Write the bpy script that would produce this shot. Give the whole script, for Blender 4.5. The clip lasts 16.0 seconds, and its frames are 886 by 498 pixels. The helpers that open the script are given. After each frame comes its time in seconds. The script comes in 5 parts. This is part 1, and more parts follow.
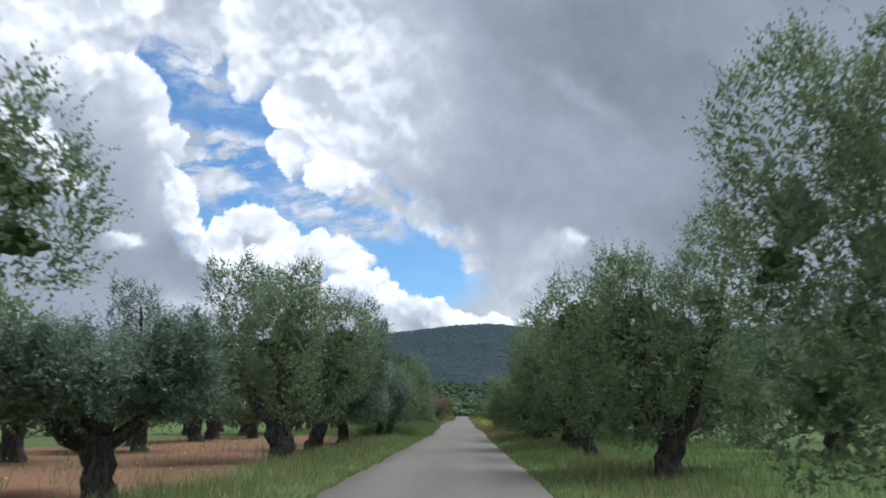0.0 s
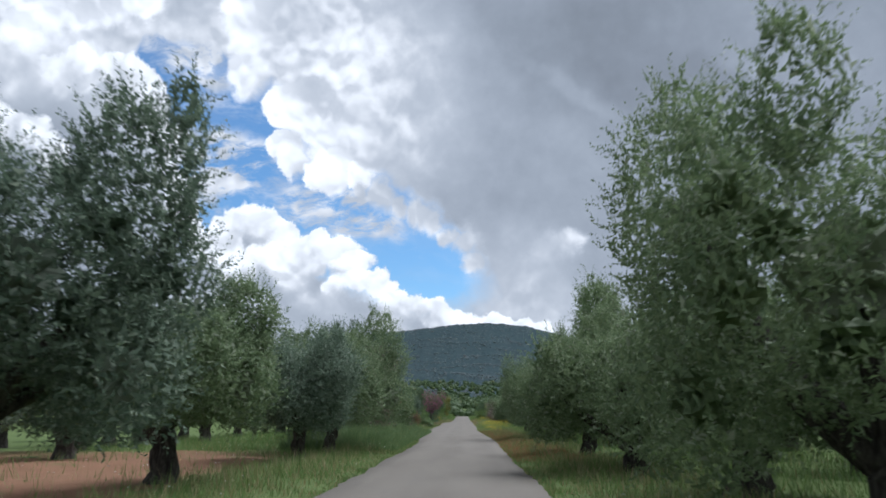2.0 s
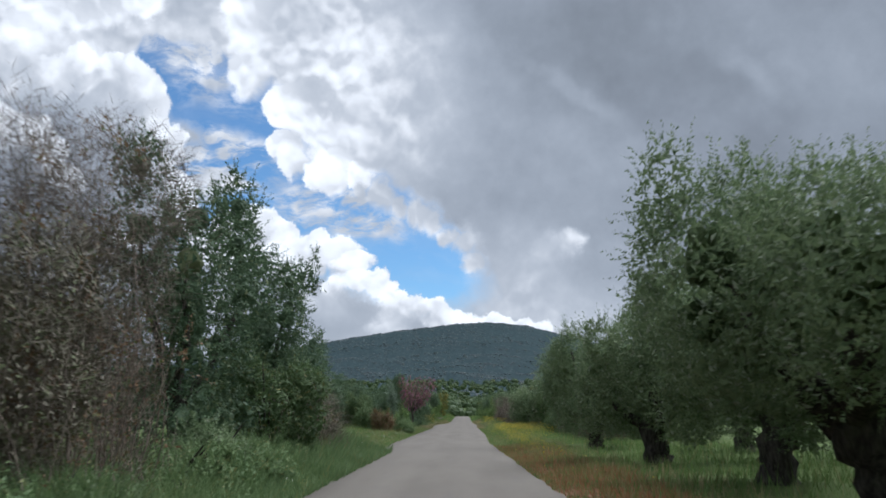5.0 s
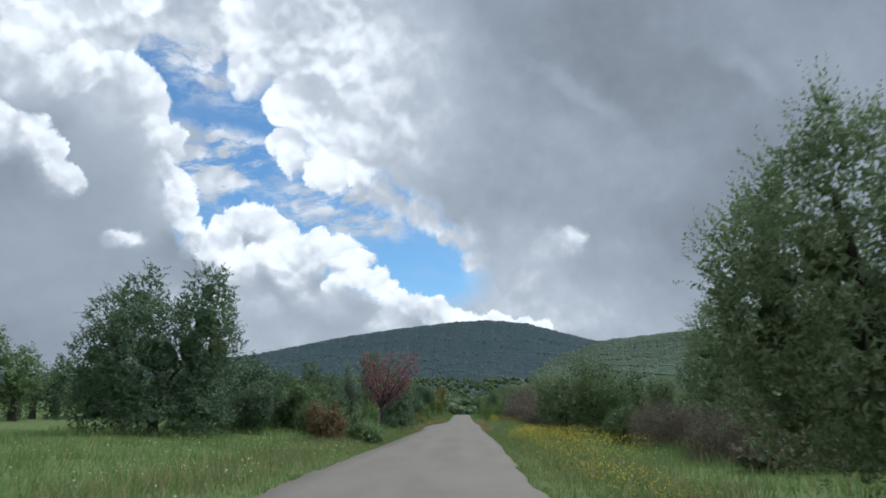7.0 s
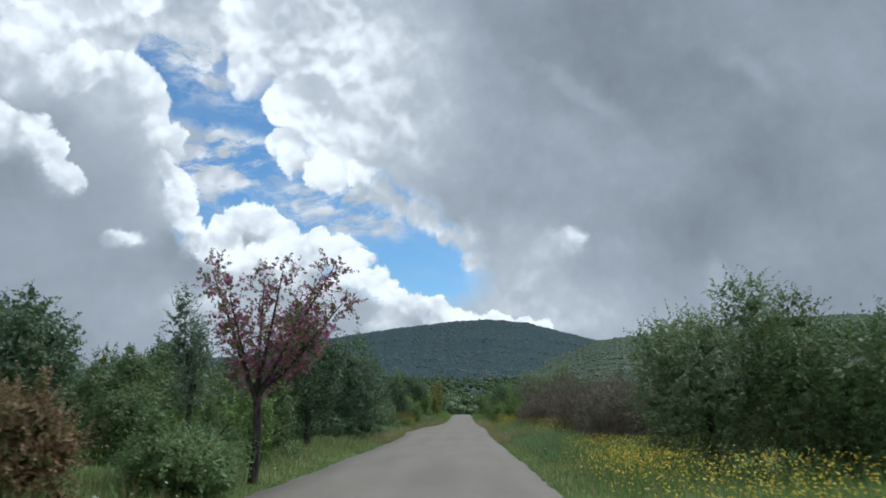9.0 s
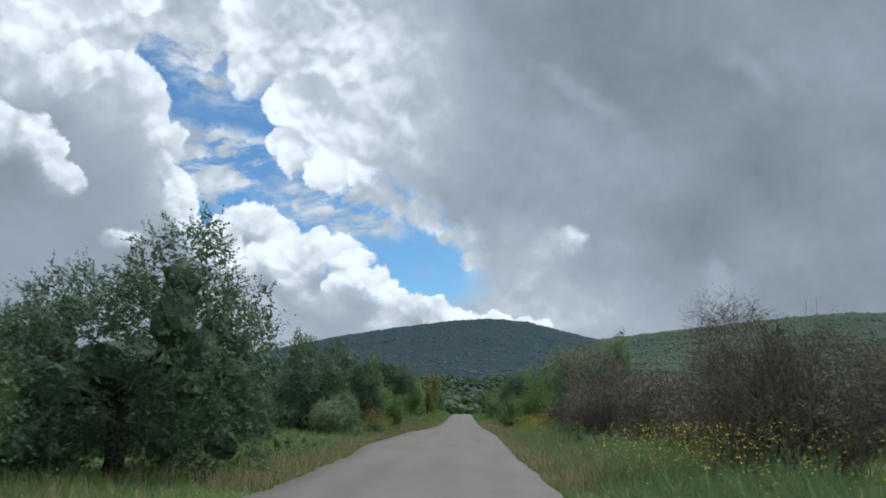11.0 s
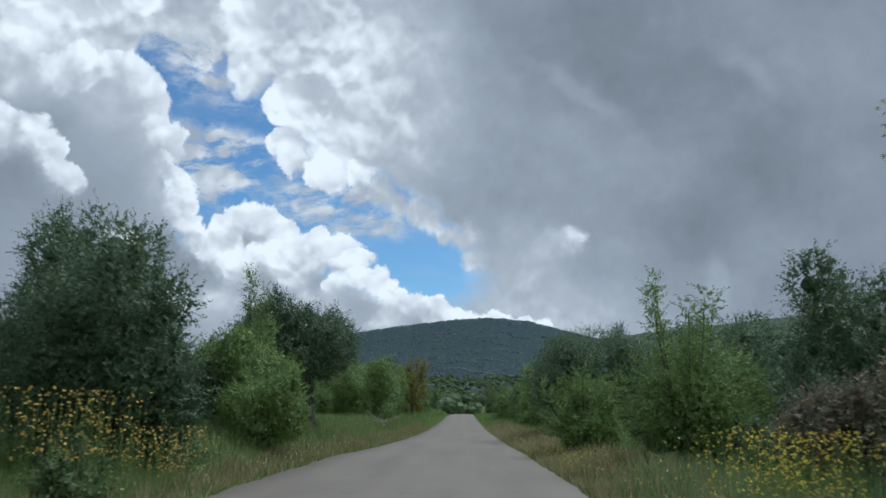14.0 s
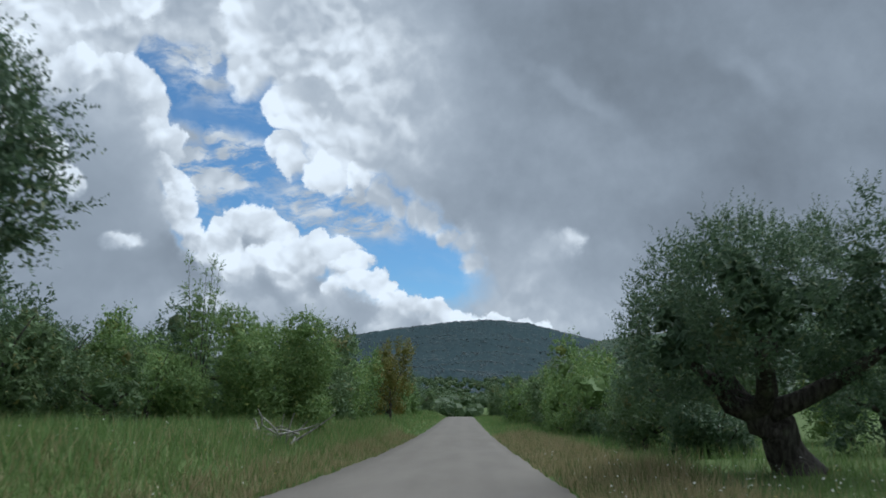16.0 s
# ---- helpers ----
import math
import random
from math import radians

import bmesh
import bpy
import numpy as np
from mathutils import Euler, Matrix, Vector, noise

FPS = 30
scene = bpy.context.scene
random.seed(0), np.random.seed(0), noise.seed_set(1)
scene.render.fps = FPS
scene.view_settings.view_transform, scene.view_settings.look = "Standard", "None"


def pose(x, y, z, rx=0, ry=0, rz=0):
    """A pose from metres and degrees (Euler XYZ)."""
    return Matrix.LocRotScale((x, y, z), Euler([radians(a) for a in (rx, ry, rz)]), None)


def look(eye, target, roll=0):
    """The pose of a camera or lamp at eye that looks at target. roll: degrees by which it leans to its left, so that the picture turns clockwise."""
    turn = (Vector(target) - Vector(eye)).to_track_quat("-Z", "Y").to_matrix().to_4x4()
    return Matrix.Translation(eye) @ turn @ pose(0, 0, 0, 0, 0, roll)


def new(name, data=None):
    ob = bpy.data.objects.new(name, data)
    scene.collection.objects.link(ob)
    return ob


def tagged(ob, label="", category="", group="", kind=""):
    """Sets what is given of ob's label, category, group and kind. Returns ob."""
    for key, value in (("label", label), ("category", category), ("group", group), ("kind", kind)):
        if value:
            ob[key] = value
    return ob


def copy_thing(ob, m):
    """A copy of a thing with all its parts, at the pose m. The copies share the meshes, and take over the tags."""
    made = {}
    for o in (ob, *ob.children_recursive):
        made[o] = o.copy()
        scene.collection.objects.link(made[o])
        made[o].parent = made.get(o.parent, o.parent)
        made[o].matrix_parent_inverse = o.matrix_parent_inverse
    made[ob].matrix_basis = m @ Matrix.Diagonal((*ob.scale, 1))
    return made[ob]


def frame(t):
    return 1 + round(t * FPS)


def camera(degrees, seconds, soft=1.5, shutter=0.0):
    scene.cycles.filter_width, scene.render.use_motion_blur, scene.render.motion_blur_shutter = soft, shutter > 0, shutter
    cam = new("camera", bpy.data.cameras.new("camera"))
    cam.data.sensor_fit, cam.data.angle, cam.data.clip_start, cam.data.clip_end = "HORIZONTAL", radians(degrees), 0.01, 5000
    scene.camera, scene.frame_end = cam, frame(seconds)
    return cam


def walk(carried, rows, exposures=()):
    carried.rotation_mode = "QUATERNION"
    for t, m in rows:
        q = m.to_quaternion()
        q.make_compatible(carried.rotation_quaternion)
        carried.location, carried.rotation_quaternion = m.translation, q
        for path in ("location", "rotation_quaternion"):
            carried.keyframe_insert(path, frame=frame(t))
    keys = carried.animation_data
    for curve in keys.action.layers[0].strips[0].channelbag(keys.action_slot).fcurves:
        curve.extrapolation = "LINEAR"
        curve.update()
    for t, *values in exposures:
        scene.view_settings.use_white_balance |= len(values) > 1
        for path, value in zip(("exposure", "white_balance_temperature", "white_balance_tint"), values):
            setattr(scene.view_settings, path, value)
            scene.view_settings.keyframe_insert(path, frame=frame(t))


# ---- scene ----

# ---------------------------------------------------------------- camera
SPEED = 11.5          # metres a second
EYE = 1.3
PITCH, YAW = 12.3, 1.5
cam = camera(60.0, 16.0, soft=1.7, shutter=0.15)
rows = []
for t, dp, dy in ((0, 0, 0), (2.5, 0, 0), (5, 0, 0), (7.5, -0.13, 0), (9, -0.13, 0), (11.5, -0.16, 0),
                  (14, -0.16, 0), (15, -0.14, 0), (15.5, 0.0, -0.05), (16, 0.02, -0.05)):
    rows.append((t, pose(0, SPEED * t, EYE, 90 + PITCH + dp, 0, YAW + dy)))
walk(cam, rows, exposures=((0, 0.2, 5800, 11), (2, 0.22, 5800, 11), (2.5, 0.27, 5800, 11), (3, 0.12, 5800, 11), (3.5, 0.06, 5800, 11), (4, 0.22, 5850, 11), (4.5, 0.17, 5850, 11), (5, 0.16, 5850, 11), (7.5, 0.13, 5800, 7), (9, 0.1, 5800, 6), (12, 0.0, 5720, 6), (16, -0.11, 5650, 6)))

# ---------------------------------------------------------------- node helpers


class Graph:
    """Short ways to build a node tree."""

    def __init__(self, tree):
        self.tree = tree
        tree.nodes.clear()

    def node(self, kind, **settings):
        made = self.tree.nodes.new(kind)
        for key, value in settings.items():
            setattr(made, key, value)
        return made

    def put(self, socket, value):
        if isinstance(value, bpy.types.NodeSocket):
            self.tree.links.new(value, socket)
        elif value is not None:
            socket.default_value = value

    def math(self, op, a, b=None, c=None, clamp=False):
        n = self.node("ShaderNodeMath", operation=op, use_clamp=clamp)
        for i, v in enumerate((a, b, c)):
            self.put(n.inputs[i], v)
        return n.outputs[0]

    def vec(self, op, a, b=None):
        n = self.node("ShaderNodeVectorMath", operation=op)
        self.put(n.inputs[0], a)
        self.put(n.inputs[1], b)
        return n.outputs["Value"] if op in ("LENGTH", "DOT_PRODUCT", "DISTANCE") else n.outputs["Vector"]

    def scaled(self, a, s):
        n = self.node("ShaderNodeVectorMath", operation="SCALE")
        self.put(n.inputs[0], a)
        self.put(n.inputs["Scale"], s)
        return n.outputs["Vector"]

    def noise(self, vector, scale, detail=4.0, rough=0.55, colour=False):
        n = self.node("ShaderNodeTexNoise")
        self.put(n.inputs["Vector"], vector)
        n.inputs["Scale"].default_value = scale
        n.inputs["Detail"].default_value = detail
        n.inputs["Roughness"].default_value = rough
        return n.outputs["Color" if colour else "Fac"]

    def step(self, value, a, b, lo=0.0, hi=1.0):
        n = self.node("ShaderNodeMapRange", interpolation_type="SMOOTHSTEP")
        for i, v in enumerate((value, a, b, lo, hi)):
            self.put(n.inputs[i], v)
        return n.outputs[0]

    def blend(self, fac, a, b):
        n = self.node("ShaderNodeMix", data_type="FLOAT")
        self.put(n.inputs[0], fac)
        self.put(n.inputs[2], a)
        self.put(n.inputs[3], b)
        return n.outputs[0]

    def mix(self, fac, a, b, blend="MIX"):
        n = self.node("ShaderNodeMix", data_type="RGBA", blend_type=blend)
        self.put(n.inputs[0], fac)
        self.put(n.inputs[6], a)
        self.put(n.inputs[7], b)
        return n.outputs[2]


def rgb(r, g, b):
    return (r, g, b, 1.0)


# ---------------------------------------------------------------- sky and sun
# A broken spring sky: blue gaps between white cumulus, a grey layer over the rest.
SUN_EL, SUN_AZ = 58.0, 50.0     # degrees; azimuth from the road's direction, to the right
sun_from = Vector((math.sin(radians(SUN_AZ)) * math.cos(radians(SUN_EL)), math.cos(radians(SUN_AZ)) * math.cos(radians(SUN_EL)), math.sin(radians(SUN_EL))))
world = bpy.data.worlds.new("sky")
scene.world = world
world.use_nodes = True
g = Graph(world.node_tree)
way = g.node("ShaderNodeTexCoord").outputs["Generated"]
sky = g.node("ShaderNodeTexSky", sky_type="NISHITA", sun_disc=False)
sky.sun_elevation, sky.sun_rotation = radians(SUN_EL), radians(SUN_AZ)
sky.air_density, sky.dust_density, sky.ozone_density = 1.0, 0.0, 3.0
# a flat chart of the sky round the view down the road; x to the right, y down
turn = pose(0, 0, 0, 90 + PITCH, 0, YAW).to_3x3()
right_of, up_of, ahead = turn @ Vector((1, 0, 0)), turn @ Vector((0, 1, 0)), turn @ Vector((0, 0, -1))
depth = g.math("MAXIMUM", g.vec("DOT_PRODUCT", way, tuple(ahead)), 0.12)
chart = g.node("ShaderNodeCombineXYZ")
g.put(chart.inputs[0], g.math("MULTIPLY_ADD", g.math("DIVIDE", g.vec("DOT_PRODUCT", way, tuple(right_of)), depth), 1.358, 0.784))
g.put(chart.inputs[1], g.math("MULTIPLY_ADD", g.math("DIVIDE", g.vec("DOT_PRODUCT", way, tuple(up_of)), depth), -1.358, 0.441))
chart = chart.outputs[0]
swirl = g.vec("SUBTRACT", g.noise(way, 8.0, 4.0, 0.55, True), (0.5, 0.5, 0.5))
fine = g.vec("SUBTRACT", g.noise(way, 26.0, 5.0, 0.62, True), (0.5, 0.5, 0.5))
flat_only = (1, 1, 0)
bent = g.vec("MULTIPLY", g.vec("ADD", chart, g.vec("ADD", g.scaled(swirl, 0.075), g.scaled(fine, 0.060))), flat_only)
calm = g.vec("MULTIPLY", g.vec("ADD", chart, g.scaled(swirl, 0.16)), flat_only)
billow = g.noise(way, 13.0, 7.0, 0.60)
broad = g.noise(way, 3.4, 5.0, 0.55)


def oval(vector, after, x, y, rx, ry, angle=0.0):
    """Place in an ellipse of the chart: a vector of length 1 on its rim; worked out after another value."""
    chain = g.node("ShaderNodeVectorMath", operation="MULTIPLY_ADD")
    g.put(chain.inputs[0], after if isinstance(after, bpy.types.NodeSocket) else (0, 0, 0))
    g.put(chain.inputs[1], (1e-6, 1e-6, 0))
    g.put(chain.inputs[2], vector)
    m = g.node("ShaderNodeMapping", vector_type="TEXTURE")
    g.put(m.inputs["Vector"], chain.outputs[0])
    m.inputs["Location"].default_value = (x, y, 0)
    m.inputs["Rotation"].default_value = (0, 0, radians(angle))
    m.inputs["Scale"].default_value = (rx, ry, 1)
    return m.outputs[0]


# the grey layer: broad soft light and dark
open_sky = g.step(g.vec("DOT_PRODUCT", way, tuple(ahead)), 0.62, -0.1, 0.0, 0.34)
shade = g.math("ADD", g.math("MULTIPLY_ADD", broad, 0.10, 0.250), open_sky)
for x, y, rx, ry, angle, add in (
        (0.56, 0.12, 0.30, 0.34, -20, 0.34), (0.12, 0.08, 0.32, 0.16, 8, 0.30), (0.88, 0.30, 0.26, 0.12, 8, 0.06), (0.60, 0.60, 0.55, 0.13, 3, 0.14),
        (1.14, 0.29, 0.15, 0.07, 25, 0.05), (1.03, 0.175, 0.12, 0.022, 24, 0.06), (1.33, 0.13, 0.10, 0.030, 38, 0.055), (0.93, 0.53, 0.17, 0.07, 0, 0.10), (1.02, 0.50, 0.28, 0.13, 0, 0.09), (0.90, 0.42, 0.10, 0.08, 0, 0.07),
        (1.26, 0.49, 0.03, 0.06, 0, 0.06), (1.12, 0.60, 0.20, 0.07, 0, 0.07), (1.47, 0.12, 0.14, 0.13, 0, 0.03), (1.28, 0.36, 0.26, 0.11, -28, -0.055), (1.08, 0.09, 0.25, 0.09, 14, -0.045)):
    shade = g.math("ADD", shade, g.step(g.vec("LENGTH", oval(calm, shade, x, y, rx, ry, angle)), 1.25, 0.15, 0.0, add))
shade = g.math("MULTIPLY", shade, g.math("MULTIPLY_ADD", billow, 0.50, 0.75))
# openings in the layer
cover = 1.0
for x, y, rx, ry, angle in ((0.405, 0.185, 0.175, 0.085, 30), (0.44, 0.33, 0.15, 0.085, 10), (0.37, 0.385, 0.07, 0.07, 0), (0.68, 0.435, 0.205, 0.105, 24), (0.300, 0.125, 0.08, 0.045, 40)):
    cover = g.math("MULTIPLY", cover, g.step(g.vec("LENGTH", oval(bent, cover, x, y, rx, ry, angle)), 0.70, 1.05))
# thin veils drawn across them
veil_way = g.vec("MULTIPLY", g.vec("ADD", chart, g.scaled(swirl, 0.10)), (5.0, 12.0, 1.0))
veil = g.step(g.noise(veil_way, 1.9, 7.0, 0.66), 0.40, 0.62)
thick = 0.07
for x, y, rx, ry, angle, add in ((0.335, 0.075, 0.13, 0.10, 25, 0.85), (0.405, 0.290, 0.12, 0.060, 0, 1.5), (0.600, 0.380, 0.13, 0.050, 18, 1.2), (0.39, 0.350, 0.09, 0.05, 0, 0.9), (0.42, 0.185, 0.10, 0.025, 10, 0.20)):
    thick = g.math("ADD", thick, g.step(g.vec("LENGTH", oval(calm, thick, x, y, rx, ry, angle)), 1.2, 0.4, 0.0, add))
haze_ = g.math("ADD", g.math("MULTIPLY", veil, thick, clamp=True), g.step(g.vec("LENGTH", oval(calm, thick, 0.33, 0.05, 0.16, 0.10, 20)), 1.1, 0.3, 0.0, 0.40), clamp=True)
shade = g.blend(g.math("MULTIPLY", g.math("SUBTRACT", 1.0, cover), 0.8), shade, 0.62)
cover = g.math("MAXIMUM", cover, haze_)


def puff(shade_, cover_, x, y, rx, ry, sx, sy, low, high, crisp):
    """One round head of cloud, lit on the side (sx, sy), melting into the rest on the other."""
    v = oval(bent, shade_, x, y, rx, ry)
    facing = g.vec("DOT_PRODUCT", v, (sx, sy, 0))
    soft_ = g.step(facing, -0.7, 0.6, 0.9, crisp)
    mask = g.step(g.vec("LENGTH", v), 1.0, g.math("SUBTRACT", 1.0, soft_))
    lum = g.step(facing, -0.75, 0.85, low, high)
    return g.blend(mask, shade_, lum), g.math("MAXIMUM", cover_, mask)


def bank(shade_, cover_, rim_line, inside, size, lit, low, high, seed, crisp=0.16, gap_=0.85):
    """Heads of cloud side by side along a line of the chart."""
    rnd_ = random.Random(seed)
    for (x0, y0), (x1, y1) in zip(rim_line, rim_line[1:]):
        along = math.hypot(x1 - x0, y1 - y0)
        n = max(1, round(along / (size * gap_)))
        for i in range(n):
            f = (i + rnd_.uniform(0.2, 0.8)) / n
            r = size * rnd_.uniform(0.75, 1.3)
            x, y = x0 + (x1 - x0) * f + inside[0] * r * 0.85, y0 + (y1 - y0) * f + inside[1] * r * 0.85
            shade_, cover_ = puff(shade_, cover_, x, y, r, r * rnd_.uniform(0.85, 1.1), lit[0], lit[1], low + rnd_.uniform(-0.03, 0.03), high + rnd_.uniform(-0.06, 0.05), crisp)
    return shade_, cover_


# the bright edge of the grey layer, from the top of the gap to its lower end
shade, cover = bank(shade, cover, ((0.395, 0.00), (0.405, 0.14)), (1, 0), 0.060, (-0.8, -0.3), 0.60, 0.76, 1, 0.3)
shade, cover = bank(shade, cover, ((0.455, 0.190), (0.545, 0.245)), (0.75, -0.6), 0.050, (-0.7, 0.3), 0.62, 0.82, 2)
shade, cover = puff(shade, cover, 0.63, 0.27, 0.11, 0.10, -0.9, -0.1, 0.50, 0.80, 0.3)
shade, cover = bank(shade, cover, ((0.485, 0.280), (0.53, 0.335), (0.63, 0.352)), (0.7, -0.7), 0.046, (-0.9, -0.2), 0.58, 0.84, 3)
shade, cover = bank(shade, cover, ((0.61, 0.372), (0.70, 0.396), (0.772, 0.424), (0.828, 0.466), (0.838, 0.500)), (0.55, -0.8), 0.036, (-0.7, 0.4), 0.44, 0.66, 4, 0.55, 0.8)
# heaped clouds, left of the gap
shade, cover = bank(shade, cover, ((0.00, 0.075), (0.14, 0.055), (0.285, 0.035)), (0, -1), 0.075, (0.3, 0.9), 0.56, 0.80, 5, 0.4)
shade, cover = puff(shade, cover, 0.19, 0.30, 0.135, 0.21, 0.8, -0.6, 0.32, 0.58, 0.25)
shade, cover = bank(shade, cover, ((0.09, 0.120), (0.19, 0.100), (0.27, 0.130), (0.300, 0.200), (0.330, 0.255)), (-0.75, 0.55), 0.046, (0.75, -0.65), 0.50, 0.82, 6)
shade, cover = bank(shade, cover, ((0.310, 0.290), (0.352, 0.335), (0.345, 0.390), (0.385, 0.440)), (-1, 0.2), 0.040, (0.85, -0.5), 0.48, 0.82, 7)
shade, cover = puff(shade, cover, 0.22, 0.36, 0.110, 0.19, 0.9, -0.2, 0.33, 0.43, 0.9)
shade, cover = bank(shade, cover, ((-0.06, 0.190), (0.05, 0.190), (0.105, 0.235), (0.145, 0.315)), (-0.6, 0.75), 0.058, (0.7, -0.7), 0.46, 0.80, 8)
shade, cover = puff(shade, cover, 0.05, 0.46, 0.24, 0.16, 0.3, -0.9, 0.34, 0.38, 0.9)
shade, cover = puff(shade, cover, 0.215, 0.425, 0.048, 0.022, 0.3, -0.7, 0.52, 0.70, 0.5)
# the heap in the middle
shade, cover = bank(shade, cover, ((0.375, 0.450), (0.405, 0.395), (0.450, 0.362), (0.530, 0.405), (0.605, 0.418), (0.660, 0.485), (0.730, 0.525)), (-0.15, 0.95), 0.040, (0.1, -1.0), 0.58, 0.86, 9)
shade, cover = bank(shade, cover, ((0.730, 0.525), (0.82, 0.545), (0.97, 0.570)), (-0.1, 0.95), 0.030, (0.0, -1.0), 0.60, 0.80, 10)
shade, cover = bank(shade, cover, ((0.40, 0.460), (0.48, 0.435), (0.56, 0.440), (0.64, 0.515)), (-0.1, 0.95), 0.044, (-0.3, -0.95), 0.50, 0.80, 11, 0.28, 1.0)
shade, cover = bank(shade, cover, ((0.30, 0.530), (0.42, 0.520), (0.56, 0.515), (0.70, 0.560)), (0.0, 0.95), 0.050, (-0.1, -0.95), 0.40, 0.60, 12, 0.6, 1.2)
# a break in the layer over the hill
shade, cover = puff(shade, cover, 0.985, 0.432, 0.060, 0.045, 0.7, -0.5, 0.46, 0.70, 0.85)
shade, cover = puff(shade, cover, 0.965, 0.455, 0.050, 0.055, -0.6, -0.2, 0.42, 0.56, 0.9)
shade, cover = puff(shade, cover, 1.015, 0.425, 0.034, 0.030, 0.7, -0.5, 0.50, 0.70, 0.8)
# relief of the heaps, lit from above


def heaps(vector):
    """Cauliflower heaps of two sizes."""
    total = 0.0
    for scale, weight in ((24.0, 0.40), (58.0, 0.20)):
        cells = g.node("ShaderNodeTexVoronoi", feature="SMOOTH_F1")
        cells.inputs["Scale"].default_value = scale
        cells.inputs["Smoothness"].default_value = 0.5
        g.put(cells.inputs["Vector"], vector)
        total = g.math("ADD", total, g.math("MULTIPLY", cells.outputs["Distance"], -weight))
    return total


curl = g.vec("ADD", way, g.scaled(swirl, 0.09))
relief = g.math("SUBTRACT", heaps(curl), heaps(g.vec("ADD", curl, tuple(sun_from * 0.006 + up_of * 0.010))))
heaped = g.step(shade, 0.40, 0.66, 0.10, 1.0)
puffs = g.math("ADD", g.math("MAXIMUM", g.math("MULTIPLY", relief, 1.5), -0.13), g.math("MULTIPLY_ADD", billow, 0.45, -0.225))
bright = g.math("MULTIPLY", shade, g.math("MULTIPLY_ADD", puffs, heaped, 1.0))
bright = g.math("MINIMUM", g.math("MULTIPLY", bright, g.step(bright, 0.45, 0.75, 1.0, 1.12)), 0.97)
tone = g.mix(g.step(bright, 0.25, 0.75), rgb(0.90, 0.985, 1.09), rgb(0.985, 1.0, 1.01))
cloud = g.node("ShaderNodeBackground")
g.put(cloud.inputs[0], g.mix(1.0, tone, bright, "MULTIPLY"))
clear = g.node("ShaderNodeBackground")
g.put(clear.inputs[0], g.mix(1.0, sky.outputs[0], rgb(0.78, 0.96, 1.0), "MULTIPLY"))
clear.inputs[1].default_value = 0.105
both = g.node("ShaderNodeMixShader")
g.put(both.inputs[0], cover)
g.put(both.inputs[1], clear.outputs[0])
g.put(both.inputs[2], cloud.outputs[0])
g.put(g.node("ShaderNodeOutputWorld").inputs[0], both.outputs[0])

sun = new("sun", bpy.data.lights.new("sun", "SUN"))
sun.data.energy, sun.data.angle, sun.data.color = 4.3, radians(45), (1.0, 0.97, 0.93)
sun.matrix_world = look(sun_from * 100, (0, 0, 0))

# ---------------------------------------------------------------- materials


def material(name):
    m = bpy.data.materials.new(name)
    m.use_nodes = True
    return m, Graph(m.node_tree)


def finish(gr, colour, rough=0.8, bump=None, bump_strength=0.3, bump_distance=0.02, see_through=0.0, gloss=0.3):
    b = gr.node("ShaderNodeBsdfPrincipled")
    gr.put(b.inputs["Base Color"], colour)
    gr.put(b.inputs["Roughness"], rough)
    b.inputs["Specular IOR Level"].default_value = gloss
    if bump is not None:
        n = gr.node("ShaderNodeBump")
        n.inputs["Strength"].default_value, n.inputs["Distance"].default_value = bump_strength, bump_distance
        gr.put(n.inputs["Height"], bump)
        gr.put(b.inputs["Normal"], n.outputs[0])
    shader = b.outputs[0]
    if see_through:
        tr = gr.node("ShaderNodeBsdfTranslucent")
        gr.put(tr.inputs[0], colour)
        mx = gr.node("ShaderNodeMixShader")
        mx.inputs[0].default_value = see_through
        gr.put(mx.inputs[1], shader)
        gr.put(mx.inputs[2], tr.outputs[0])
        shader = mx.outputs[0]
    gr.put(gr.node("ShaderNodeOutputMaterial").inputs[0], shader)


def leaf_material(name, dark, light, odd, odd_share=0.06, see_through=0.3):
    """Leaves: each one its own shade between two greens, a few of another colour."""
    m, gr = material(name)
    pick = gr.node("ShaderNodeNewGeometry").outputs["Random Per Island"]
    place = gr.node("ShaderNodeTexCoord").outputs["Object"]
    patch = gr.noise(place, 1.1, 3.0)
    grain = gr.noise(place, 13.0, 3.0, 0.7)
    fac = gr.math("ADD", gr.math("MULTIPLY", pick, 0.4), gr.math("MULTIPLY_ADD", patch, 1.0, -0.4))
    fac = gr.math("ADD", fac, gr.math("MULTIPLY_ADD", grain, 1.6, -0.65), clamp=True)
    col = gr.mix(fac, rgb(*dark), rgb(*light))
    few = gr.math("LESS_THAN", gr.math("FRACT", gr.math("MULTIPLY", pick, 17.0)), odd_share)
    finish(gr, gr.mix(few, col, rgb(*odd)), 0.6, see_through=see_through, gloss=0.22)
    return m


OLIVE = leaf_material("olive_leaf", (0.080, 0.128, 0.060), (0.222, 0.286, 0.146), (0.25, 0.29, 0.20), 0.07, 0.38)
OLIVE_COOL = leaf_material("olive_leaf_grey", (0.070, 0.110, 0.076), (0.188, 0.246, 0.170), (0.25, 0.30, 0.23), 0.07, 0.38)
OAK = leaf_material("oak_leaf", (0.042, 0.080, 0.045), (0.122, 0.180, 0.092), (0.14, 0.17, 0.08))
BUSH = leaf_material("bush_leaf", (0.050, 0.090, 0.036), (0.130, 0.190, 0.078), (0.17, 0.17, 0.06))
ELM = leaf_material("elm_leaf", (0.085, 0.150, 0.045), (0.195, 0.285, 0.090), (0.24, 0.28, 0.08))
